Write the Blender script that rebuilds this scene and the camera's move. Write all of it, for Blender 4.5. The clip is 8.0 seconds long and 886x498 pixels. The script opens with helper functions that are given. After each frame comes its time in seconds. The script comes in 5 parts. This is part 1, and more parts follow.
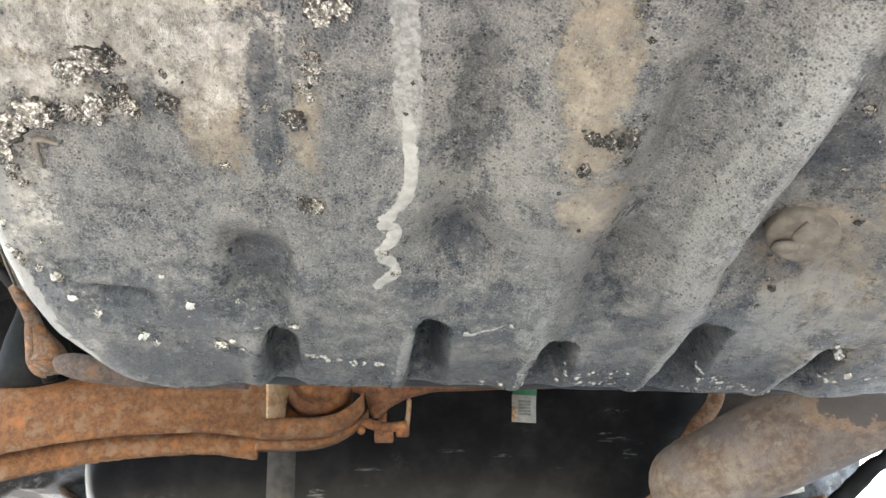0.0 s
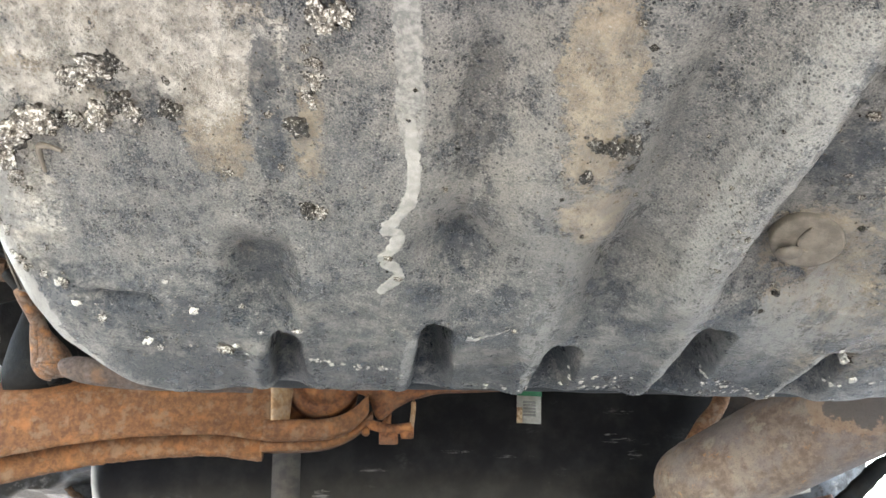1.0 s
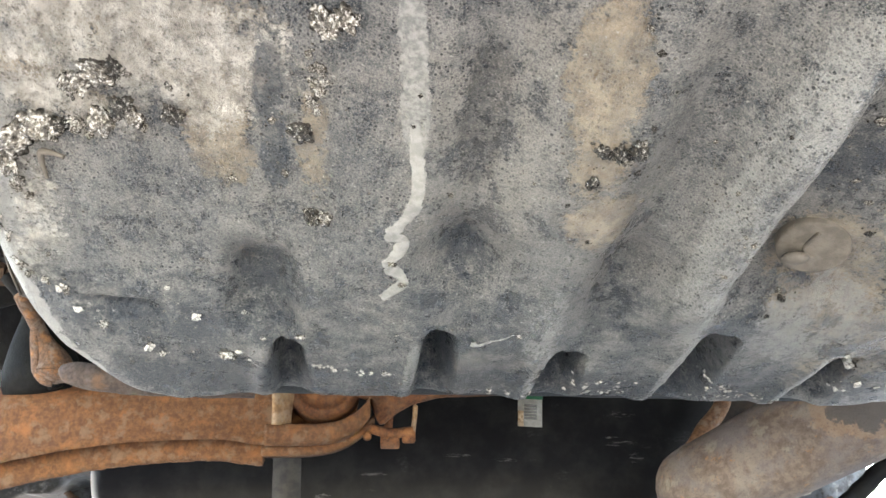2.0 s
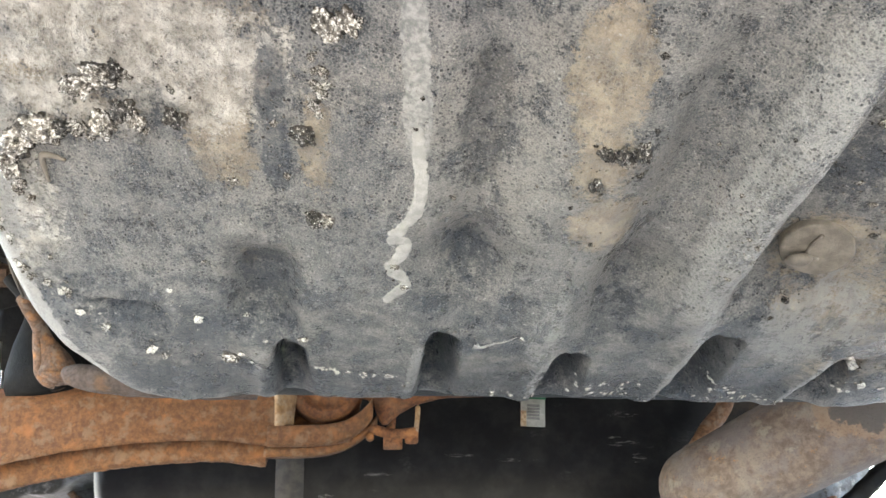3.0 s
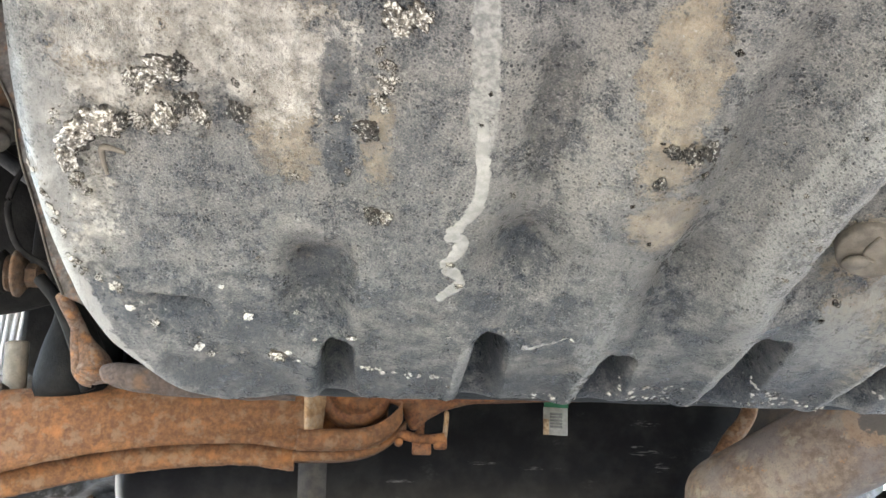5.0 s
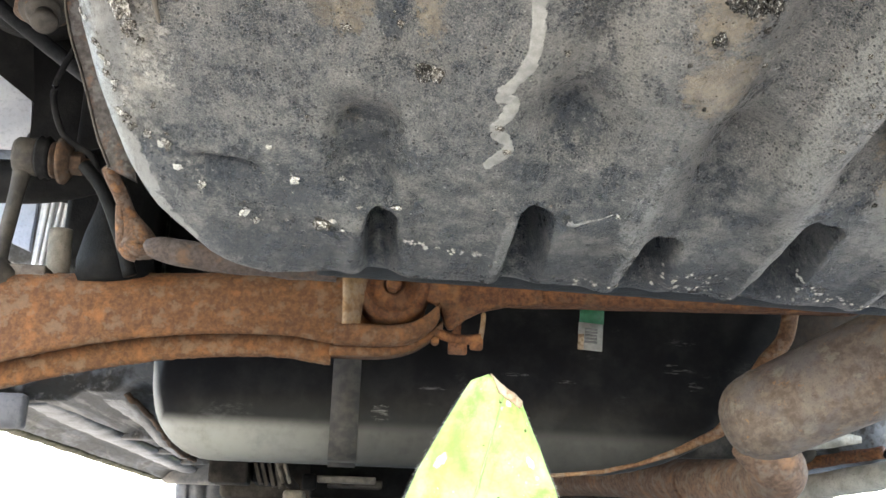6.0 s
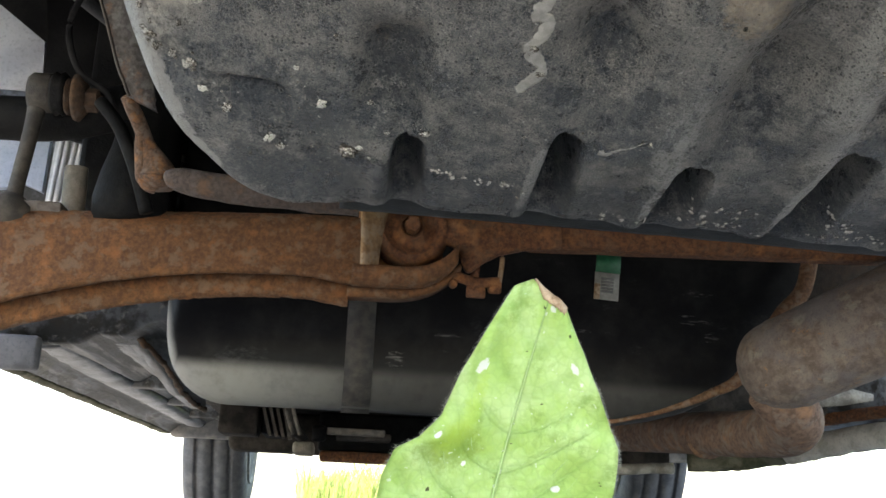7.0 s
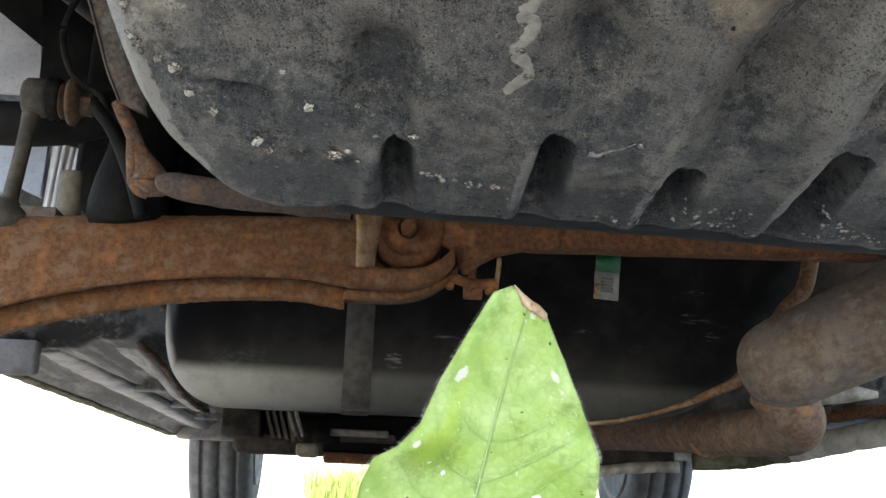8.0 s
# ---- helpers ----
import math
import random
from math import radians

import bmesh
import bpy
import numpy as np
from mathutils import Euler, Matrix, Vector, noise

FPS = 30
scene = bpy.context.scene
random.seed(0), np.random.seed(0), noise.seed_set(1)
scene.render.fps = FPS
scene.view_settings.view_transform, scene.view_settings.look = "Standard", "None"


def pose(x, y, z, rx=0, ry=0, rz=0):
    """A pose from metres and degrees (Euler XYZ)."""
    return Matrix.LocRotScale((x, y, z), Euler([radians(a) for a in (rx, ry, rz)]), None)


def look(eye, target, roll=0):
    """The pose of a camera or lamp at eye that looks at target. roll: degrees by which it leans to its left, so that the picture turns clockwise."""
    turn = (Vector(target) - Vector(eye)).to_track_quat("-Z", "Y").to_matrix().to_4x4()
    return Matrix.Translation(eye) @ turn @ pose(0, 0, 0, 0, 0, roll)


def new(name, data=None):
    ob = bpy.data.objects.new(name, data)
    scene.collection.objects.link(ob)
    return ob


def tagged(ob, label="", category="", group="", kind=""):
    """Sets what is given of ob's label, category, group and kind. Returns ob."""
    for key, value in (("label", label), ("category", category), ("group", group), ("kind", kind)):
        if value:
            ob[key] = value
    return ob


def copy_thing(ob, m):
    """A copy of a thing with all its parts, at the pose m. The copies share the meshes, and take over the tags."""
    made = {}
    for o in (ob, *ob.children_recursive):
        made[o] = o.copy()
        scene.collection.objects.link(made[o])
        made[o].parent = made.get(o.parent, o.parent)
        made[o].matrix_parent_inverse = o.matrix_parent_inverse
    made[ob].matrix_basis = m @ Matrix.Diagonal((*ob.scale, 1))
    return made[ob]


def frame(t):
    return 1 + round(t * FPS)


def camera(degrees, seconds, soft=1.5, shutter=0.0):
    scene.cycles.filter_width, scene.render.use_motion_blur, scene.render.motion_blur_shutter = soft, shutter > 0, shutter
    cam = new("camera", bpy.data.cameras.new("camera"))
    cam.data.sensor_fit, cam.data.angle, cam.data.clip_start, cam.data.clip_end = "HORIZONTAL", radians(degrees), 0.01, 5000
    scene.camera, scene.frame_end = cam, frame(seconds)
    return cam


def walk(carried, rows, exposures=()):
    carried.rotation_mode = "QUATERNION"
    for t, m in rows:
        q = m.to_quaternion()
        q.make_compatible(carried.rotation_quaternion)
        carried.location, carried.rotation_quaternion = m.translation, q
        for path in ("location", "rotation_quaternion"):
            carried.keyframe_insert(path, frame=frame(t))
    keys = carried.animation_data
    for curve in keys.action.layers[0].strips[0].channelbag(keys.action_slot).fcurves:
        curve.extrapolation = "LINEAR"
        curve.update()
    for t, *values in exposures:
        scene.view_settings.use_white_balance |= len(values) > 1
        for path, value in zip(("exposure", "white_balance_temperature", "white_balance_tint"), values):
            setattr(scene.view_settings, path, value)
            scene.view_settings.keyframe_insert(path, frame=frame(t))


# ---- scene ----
cam = camera(48.0, 8.0)
# seconds, place, yaw (to the left of the car's axis), pitch (up), roll
ROWS = [
    (0.0, 0.0501, 0.1080, 0.1523, -8.05, 18.38, -1.20),
    (0.5, 0.0541, 0.1073, 0.1529, -7.72, 18.37, -1.08),
    (1.0, 0.0524, 0.1062, 0.1582, -7.65, 18.20, -1.08),
    (1.5, 0.0481, 0.1088, 0.1608, -7.86, 18.26, -1.19),
    (3.0, 0.0481, 0.1101, 0.1667, -7.66, 18.09, -1.26),
    (3.5, 0.0366, 0.1132, 0.1657, -8.37, 18.27, -1.41),
    (4.0, 0.0350, 0.1159, 0.1655, -7.95, 18.38, -1.20),
    (4.2, 0.0324, 0.1173, 0.1651, -8.10, 18.47, -1.18),
    (5.3, -0.0043, 0.1234, 0.1451, -7.43, 19.02, 0.16),
    (5.5, -0.0104, 0.1343, 0.1201, -6.71, 18.64, 1.62),
    (6.0, 0.0014, 0.1440, 0.1005, -5.99, 16.18, 1.90),
    (6.5, -0.0067, 0.1549, 0.0743, -6.06, 14.74, 2.45),
    (7.0, -0.0135, 0.1655, 0.0745, -5.87, 14.32, 2.61),
    (7.5, 0.0073, 0.1663, 0.0749, -4.76, 14.48, 2.44),
    (8.0, 0.0000, 0.1680, 0.0800, -5.40, 14.20, 2.20),
]
EXPOSURES = [(t, stops, 7250, 10) for t, stops in ((0.0, 4.0), (4.2, 4.0), (5.3, 4.0), (6.0, 3.6), (6.5, 2.95), (7.0, 2.6), (8.0, 2.53))]
walk(cam, [(t, pose(x, y, z, 0, 0, yaw) @ pose(0, 0, 0, 90 + pitch) @ pose(0, 0, 0, 0, 0, roll)) for t, x, y, z, yaw, pitch, roll in ROWS], EXPOSURES)

# ---- light: bright hazy day ----
world = bpy.data.worlds.new("sky")
scene.world = world
world.use_nodes = True
SUN_UP, SUN_ROUND = radians(54), radians(212)
sky = world.node_tree.nodes.new("ShaderNodeTexSky")
sky.sky_type, sky.sun_disc, sky.sun_elevation, sky.sun_rotation = "NISHITA", False, SUN_UP, SUN_ROUND
sky.air_density, sky.dust_density = 1.0, 1.2
world.node_tree.links.new(sky.outputs[0], world.node_tree.nodes["Background"].inputs[0])
world.node_tree.nodes["Background"].inputs[1].default_value = 0.15
sun = new("sun", bpy.data.lights.new("sun", "SUN"))
sun.data.energy, sun.data.angle, sun.data.color = 2.3, radians(1.0), (1.0, 0.96, 0.91)
sun_way = Vector((math.sin(SUN_ROUND) * math.cos(SUN_UP), math.cos(SUN_ROUND) * math.cos(SUN_UP), math.sin(SUN_UP)))
sun.matrix_world = look(sun_way * 20, (0, 0, 0))


# ---- materials ----
class Mat:
    """A node material with a few short ways to lay noise and mixes."""

    def __init__(self, name):
        self.m = bpy.data.materials.new(name)
        self.m.use_nodes = True
        self.t = self.m.node_tree
        self.b = self.t.nodes["Principled BSDF"]
        self.co = self.t.nodes.new("ShaderNodeTexCoord").outputs["Object"]

    def node(self, kind, **values):
        n = self.t.nodes.new(kind)
        for key, value in values.items():
            n.inputs[key.replace("_", " ")].default_value = value
        return n

    def link(self, a, b):
        self.t.links.new(a, b)

    def noise(self, scale, detail=6.0, rough=0.6, stretch=None, seed=0.0):
        n = self.node("ShaderNodeTexNoise", Scale=scale, Detail=detail, Roughness=rough)
        m = self.node("ShaderNodeMapping")
        m.inputs["Location"].default_value = (seed, seed * 1.7, seed * 0.6)
        if stretch:
            m.inputs["Scale"].default_value = stretch
        self.link(self.co, m.inputs[0])
        self.link(m.outputs[0], n.inputs["Vector"])
        return n.outputs[0]

    def cells(self, scale, seed=0.0, feature="F1"):
        n = self.node("ShaderNodeTexVoronoi", Scale=scale)
        n.feature = feature
        m = self.node("ShaderNodeMapping")
        m.inputs["Location"].default_value = (seed, seed, seed)
        self.link(self.co, m.inputs[0])
        self.link(m.outputs[0], n.inputs["Vector"])
        return n.outputs[0]

    def step(self, value, low, high):
        n = self.node("ShaderNodeMapRange", From_Min=low, From_Max=high)
        n.interpolation_type = "SMOOTHSTEP"
        self.link(value, n.inputs[0])
        return n.outputs[0]

    def math(self, op, a, b):
        n = self.t.nodes.new("ShaderNodeMath")
        n.operation = op
        for i, v in enumerate((a, b)):
            if isinstance(v, (int, float)):
                n.inputs[i].default_value = v
            else:
                self.link(v, n.inputs[i])
        return n.outputs[0]

    def mix(self, fac, a, b):
        n = self.t.nodes.new("ShaderNodeMix")
        n.data_type = "RGBA"
        for i, v in ((0, fac), (6, a), (7, b)):
            if isinstance(v, (int, float)):
                n.inputs[i].default_value = v
            elif isinstance(v, tuple):
                n.inputs[i].default_value = (*v, 1)
            else:
                self.link(v, n.inputs[i])
        return n.outputs[2]

    def ellipse(self, x, y, rx, ry, warp, amount, second=1):
        """1 inside an ellipse seen from below, 0 outside, with a ragged edge from the noise warp."""
        s = self.t.nodes.new("ShaderNodeSeparateXYZ")
        self.link(self.co, s.inputs[0])
        dx = self.math("DIVIDE", self.math("SUBTRACT", s.outputs[0], x), rx)
        dy = self.math("DIVIDE", self.math("SUBTRACT", s.outputs[second], y), ry)
        d = self.math("ADD", self.math("MULTIPLY", dx, dx), self.math("MULTIPLY", dy, dy))
        d = self.math("ADD", d, self.math("MULTIPLY", self.math("SUBTRACT", warp, 0.5), amount))
        return self.step(d, 1.12, 0.88)

    def done(self, colour, rough=0.6, metal=0.0, bump=None, height=0.001, strength=1.0, coat=0.0):
        if isinstance(colour, tuple):
            self.b.inputs["Base Color"].default_value = (*colour, 1)
        else:
            self.link(colour, self.b.inputs["Base Color"])
        if isinstance(rough, (int, float)):
            self.b.inputs["Roughness"].default_value = rough
        else:
            self.link(rough, self.b.inputs["Roughness"])
        self.b.inputs["Metallic"].default_value = metal
        self.b.inputs["Coat Weight"].default_value = coat
        if bump is not None:
            n = self.node("ShaderNodeBump", Strength=strength, Distance=height)
            self.link(bump, n.inputs["Height"])
            self.link(n.outputs[0], self.b.inputs["Normal"])
        return self.m


def mat_plain(name, a, b, scale, rough=0.6, height=0.0006, metal=0.0):
    k = Mat(name)
    n = k.noise(scale)
    fine = k.noise(scale * 9, 4)
    c = k.mix(k.step(n, 0.35, 0.65), a, b)
    return k.done(k.mix(k.math("MULTIPLY", k.step(fine, 0.5, 0.7), 0.35), c, tuple(v * 0.5 for v in a)), rough, metal, k.math("ADD", n, fine), height)


def mat_rust(name, dark, mid, bright, grey, amount_grey=0.5, scale=14.0):
    k = Mat(name)
    big, mid_n, fine = k.noise(scale, 8, 0.65), k.noise(scale * 4, 8, 0.7, seed=3), k.noise(scale * 30, 5, 0.7, seed=7)
    c = k.mix(k.step(mid_n, 0.35, 0.68), dark, mid)
    c = k.mix(k.math("MULTIPLY", k.step(big, 0.5, 0.7), 0.8), c, bright)
    c = k.mix(k.math("MULTIPLY", k.step(k.noise(scale * 1.6, 8, 0.6, seed=11), 0.5, 0.62), amount_grey), c, grey)
    c = k.mix(k.math("MULTIPLY", k.step(fine, 0.52, 0.72), 0.40), c, tuple(v * 0.4 for v in dark))
    return k.done(c, 0.85, 0.0, k.math("ADD", mid_n, k.math("MULTIPLY", fine, 0.6)), 0.0016)


def mat_well():
    """Dusty blue-black underseal with mud film, ragged tan patches, pin-holes and an orange-peel grain."""
    k = Mat("underseal")

    def dots(scale, seed, share, r):
        """Dark pin-holes, of which only a share of the cells has one."""
        v = k.node("ShaderNodeTexVoronoi", Scale=scale)
        m = k.node("ShaderNodeMapping")
        m.inputs["Location"].default_value = (seed, seed * 0.7, seed * 1.3)
        k.link(k.co, m.inputs[0])
        k.link(m.outputs[0], v.inputs["Vector"])
        tone = k.t.nodes.new("ShaderNodeSeparateColor")
        k.link(v.outputs["Color"], tone.inputs[0])
        size = k.math("MULTIPLY", k.math("ADD", 0.5, tone.outputs[1]), r)
        d = k.math("DIVIDE", v.outputs["Distance"], size)
        there = k.step(tone.outputs[0], share + 0.02, share - 0.02)
        rim = k.math("MULTIPLY", k.math("MULTIPLY", k.step(d, 1.0, 1.25), k.step(d, 1.9, 1.35)), there)
        return k.math("MULTIPLY", k.step(d, 1.15, 0.75), there), rim

    def patches(rows, warp):
        found = 0
        for x, y, rx, ry, amount in rows:
            e = k.ellipse(x, y, rx, ry, warp, amount)
            found = e if found == 0 else k.math("MAXIMUM", found, e)
        return found

    big, mid_n, fine = k.noise(10, 8, 0.65, seed=2), k.noise(42, 12, 0.78, seed=5), k.noise(800, 6, 0.8)
    streak = k.noise(40, 10, 0.75, stretch=(1.0, 0.2, 0.5), seed=9)
    dust_or_sheen = k.step(k.math("ADD", k.math("MULTIPLY", mid_n, 0.6), k.math("MULTIPLY", streak, 0.4)), 0.41, 0.57)
    c = k.mix(dust_or_sheen, (0.066, 0.074, 0.084), (0.235, 0.230, 0.220))
    c = k.mix(k.math("MULTIPLY", k.math("MULTIPLY", k.step(big, 0.46, 0.62), k.step(mid_n, 0.42, 0.58)), 0.7), c, (0.275, 0.26, 0.236))
    c = k.mix(k.math("MULTIPLY", k.math("MULTIPLY", k.step(big, 0.46, 0.36), k.step(mid_n, 0.56, 0.44)), 0.45), c, (0.036, 0.046, 0.062))
    warp = k.math("ADD", k.noise(42, 8, 0.75, seed=1), k.math("MULTIPLY", k.math("SUBTRACT", k.noise(190, 10, 0.8, seed=21), 0.5), 1.4))
    worn = k.step(k.math("ADD", k.math("MULTIPLY", k.noise(60, 9, 0.8, seed=4), 0.6), k.math("MULTIPLY", fine, 0.4)), 0.40, 0.54)
    tan_ = k.math("MULTIPLY", patches(TAN_PATCHES, warp), k.math("ADD", 0.30, k.math("MULTIPLY", worn, 0.70)))
    c = k.mix(k.math("MULTIPLY", tan_, 0.86), c, k.mix(k.step(k.noise(90, 8, 0.7, seed=41), 0.40, 0.60), (0.315, 0.25, 0.178), (0.465, 0.385, 0.285)))
    # pale film; near the left edge it also paints in sheen from that side
    pale = k.math("MULTIPLY", patches(PALE_PATCHES, warp), worn)
    c = k.mix(k.math("MULTIPLY", pale, 0.9), c, k.mix(k.step(k.noise(70, 8, 0.7, seed=43), 0.40, 0.60), (0.50, 0.465, 0.41), (0.76, 0.73, 0.67)))
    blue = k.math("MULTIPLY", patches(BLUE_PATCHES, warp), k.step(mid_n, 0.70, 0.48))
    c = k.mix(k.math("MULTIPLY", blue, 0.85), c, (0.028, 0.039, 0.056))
    # bare coat, with shade of valleys and a dent put into the colour
    faint = k.math("MULTIPLY", patches(BARE_SHADE_PATCHES, warp), k.step(mid_n, 0.66, 0.44))
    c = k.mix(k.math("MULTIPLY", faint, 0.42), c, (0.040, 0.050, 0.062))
    # darker band towards the front edge
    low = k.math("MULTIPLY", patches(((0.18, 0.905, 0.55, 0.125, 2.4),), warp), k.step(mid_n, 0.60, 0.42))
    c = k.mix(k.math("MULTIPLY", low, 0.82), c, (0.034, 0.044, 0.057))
    # worn dust, plus highlights painted along groove lips and the ridge
    c = k.mix(k.math("MULTIPLY", k.math("MULTIPLY", patches(DUST_SHEEN_PATCHES, warp), k.step(streak, 0.32, 0.52)), 0.80), c, (0.34, 0.34, 0.33))
    # pale left turn of the rim, its sheen put into the colour
    rim_pale = patches([(x, y, 0.012, 0.014, 1.4) for x, y in RIM_PALE], warp)
    c = k.mix(k.math("MULTIPLY", rim_pale, 0.85), c, (0.36, 0.352, 0.335))
    # pin-holes of two sizes, grit and brush marks
    spread = k.step(k.noise(24, 5, 0.6, seed=12), 0.36, 0.58)
    spread_b = k.step(k.noise(30, 5, 0.6, seed=17), 0.36, 0.58)
    thin = k.math("SUBTRACT", 1.0, k.math("MULTIPLY", k.math("MAXIMUM", tan_, k.math("MAXIMUM", pale, rim_pale)), 0.72))
    pits, ring = dots(270, 0.0, 0.64, 0.225)
    tiny, _ = dots(430, 3.3, 0.75, 0.28)
    pits, tiny = k.math("MULTIPLY", k.math("MULTIPLY", pits, k.math("ADD", 0.25, k.math("MULTIPLY", spread, 0.75))), thin), k.math("MULTIPLY", k.math("MULTIPLY", tiny, spread_b), thin)
    c = k.mix(k.math("MULTIPLY", k.math("MULTIPLY", k.step(fine, 0.51, 0.58), thin), 0.60), c, (0.022, 0.027, 0.032))
    # fewer light grains where the blue and front patches lie
    grain_keep = k.math("SUBTRACT", 1.0, k.math("MULTIPLY", k.math("MAXIMUM", blue, k.math("MULTIPLY", low, 0.8)), 0.65))
    c = k.mix(k.math("MULTIPLY", k.math("MULTIPLY", k.step(fine, 0.485, 0.42), grain_keep), 0.55), c, (0.38, 0.345, 0.31))
    c = k.mix(k.math("MULTIPLY", k.step(k.noise(300, 3, 0.6, seed=31), 0.655, 0.72), 0.7), c, (0.50, 0.49, 0.46))
    mottle = k.noise(130, 8, 0.75, seed=27)
    c = k.mix(k.math("MULTIPLY", k.math("MULTIPLY", k.step(mottle, 0.52, 0.62), thin), 0.40), c, (0.028, 0.037, 0.050))
    c = k.mix(k.math("MULTIPLY", k.math("MULTIPLY", k.step(mottle, 0.46, 0.36), grain_keep), 0.30), c, (0.25, 0.245, 0.23))
    brushed = k.noise(150, 8, 0.75, stretch=(1.0, 0.16, 0.4), seed=23)
    c = k.mix(k.math("MULTIPLY", k.step(brushed, 0.54, 0.64), 0.30), c, (0.03, 0.031, 0.034))
    c = k.mix(k.math("MULTIPLY", k.math("MULTIPLY", k.step(brushed, 0.44, 0.34), grain_keep), 0.30), c, (0.25, 0.245, 0.23))
    c = k.mix(k.math("MULTIPLY", k.math("MULTIPLY", ring, spread), 0.40), c, (0.34, 0.33, 0.31))
    c = k.mix(k.math("MULTIPLY", pits, 0.92), c, (0.014, 0.018, 0.022))
    c = k.mix(k.math("MULTIPLY", tiny, 0.80), c, (0.020, 0.022, 0.026))
    # orange peel where the coat lies thick
    peel = k.math("MULTIPLY", k.cells(520, seed=1.1), k.ellipse(0.148, 0.640, 0.013, 0.048, warp, 2.0))
    peel = k.math("ADD", peel, k.math("MULTIPLY", k.cells(560, seed=4.1), k.math("MULTIPLY", k.step(k.noise(26, 4, 0.5, seed=33), 0.48, 0.62), 0.4)))
    c = k.mix(k.math("MULTIPLY", k.step(peel, 0.30, 0.62), 0.5), c, (0.030, 0.032, 0.036))
    h = k.math("ADD", k.math("MULTIPLY", fine, 0.7), k.math("MULTIPLY", mid_n, 1.5))
    h = k.math("SUBTRACT", h, k.math("ADD", k.math("MULTIPLY", pits, 0.8), k.math("MULTIPLY", tiny, 0.5)))
    h = k.math("SUBTRACT", h, k.math("MULTIPLY", peel, 0.8))
    h = k.math("ADD", h, k.math("MULTIPLY", k.math("MAXIMUM", tan_, pale), 0.35))
    return k.done(c, k.math("ADD", 0.22, k.math("MULTIPLY", dust_or_sheen, 0.20)), 0.0, h, 0.0044)


RIM_PALE = ((-0.176, 0.770), (-0.174, 0.790), (-0.170, 0.808), (-0.166, 0.824), (-0.160, 0.839), (-0.155, 0.853), (-0.150, 0.868), (-0.143, 0.888), (-0.135, 0.905), (-0.125, 0.918))
PALE_PATCHES = [(-0.12, 0.655, 0.06, 0.035, 4.0), (-0.025, 0.652, 0.024, 0.034, 4.5), (-0.06, 0.640, 0.10, 0.022, 5.0), (-0.158, 0.735, 0.020, 0.045, 4.0), (-0.150, 0.770, 0.028, 0.055, 4.5), (-0.11, 0.698, 0.05, 0.012, 6.0), (-0.05, 0.662, 0.06, 0.020, 5.0)]
TAN_PATCHES = [(-0.08, 0.640, 0.105, 0.036, 3.4), (-0.118, 0.690, 0.050, 0.020, 4.5), (-0.015, 0.672, 0.023, 0.042, 2.8), (-0.004, 0.700, 0.013, 0.022, 4.0), (0.046, 0.676, 0.009, 0.034, 6.0), (0.208, 0.585, 0.021, 0.048, 2.6), (0.230, 0.690, 0.021, 0.028, 3.0), (0.216, 0.640, 0.017, 0.030, 4.2), (0.004, 0.787, 0.007, 0.010, 4.0), (0.40, 0.72, 0.035, 0.04, 5.0), (0.425, 0.775, 0.045, 0.045, 5.0), (0.50, 0.845, 0.06, 0.05, 5.5), (0.44, 0.66, 0.03, 0.03, 5.0)]
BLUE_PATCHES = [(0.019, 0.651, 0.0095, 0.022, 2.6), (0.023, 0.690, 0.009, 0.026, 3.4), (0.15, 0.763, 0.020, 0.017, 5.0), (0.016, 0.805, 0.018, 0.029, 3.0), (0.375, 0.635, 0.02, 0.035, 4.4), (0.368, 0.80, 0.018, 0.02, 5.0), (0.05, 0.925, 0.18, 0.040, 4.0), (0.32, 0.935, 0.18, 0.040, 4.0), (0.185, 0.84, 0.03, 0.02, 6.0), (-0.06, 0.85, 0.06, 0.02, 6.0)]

BARE_SHADE_PATCHES = [(0.08, 0.80, 0.11, 0.075, 4.0), (0.24, 0.83, 0.10, 0.05, 4.0), (0.075, 0.67, 0.022, 0.09, 5.0), (-0.06, 0.722, 0.055, 0.022, 5.0), (-0.073, 0.679, 0.030, 0.008, 5.0), (0.270, 0.610, 0.026, 0.090, 5.0), (0.262, 0.780, 0.026, 0.044, 4.0), (0.142, 0.640, 0.011, 0.055, 6.0), (-0.05, 0.745, 0.06, 0.030, 6.0), (0.375, 0.60, 0.03, 0.05, 5.0)]
DUST_SHEEN_PATCHES = [(0.316, 0.64, 0.018, 0.14, 2.0), (0.330, 0.79, 0.012, 0.05, 4.0), (0.222, 0.825, 0.013, 0.045, 4.0), (0.42, 0.80, 0.035, 0.05, 5.0), (0.127, 0.89, 0.005, 0.05, 3.0), (0.231, 0.90, 0.0065, 0.050, 2.0), (0.340, 0.88, 0.0065, 0.065, 2.0), (0.459, 0.90, 0.0065, 0.055, 2.0), (-0.165, 0.74, 0.02, 0.06, 5.0)]

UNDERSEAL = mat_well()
SEALANT = mat_plain("sealant", (0.19, 0.188, 0.178), (0.29, 0.283, 0.265), 130, 0.55)
SMEAR = mat_plain("pale_smear", (0.20, 0.198, 0.19), (0.36, 0.355, 0.34), 420, 0.6)
SEALANT_FILM = mat_plain("sealant_film", (0.13, 0.132, 0.128), (0.27, 0.265, 0.25), 260, 0.6, 0.0012)


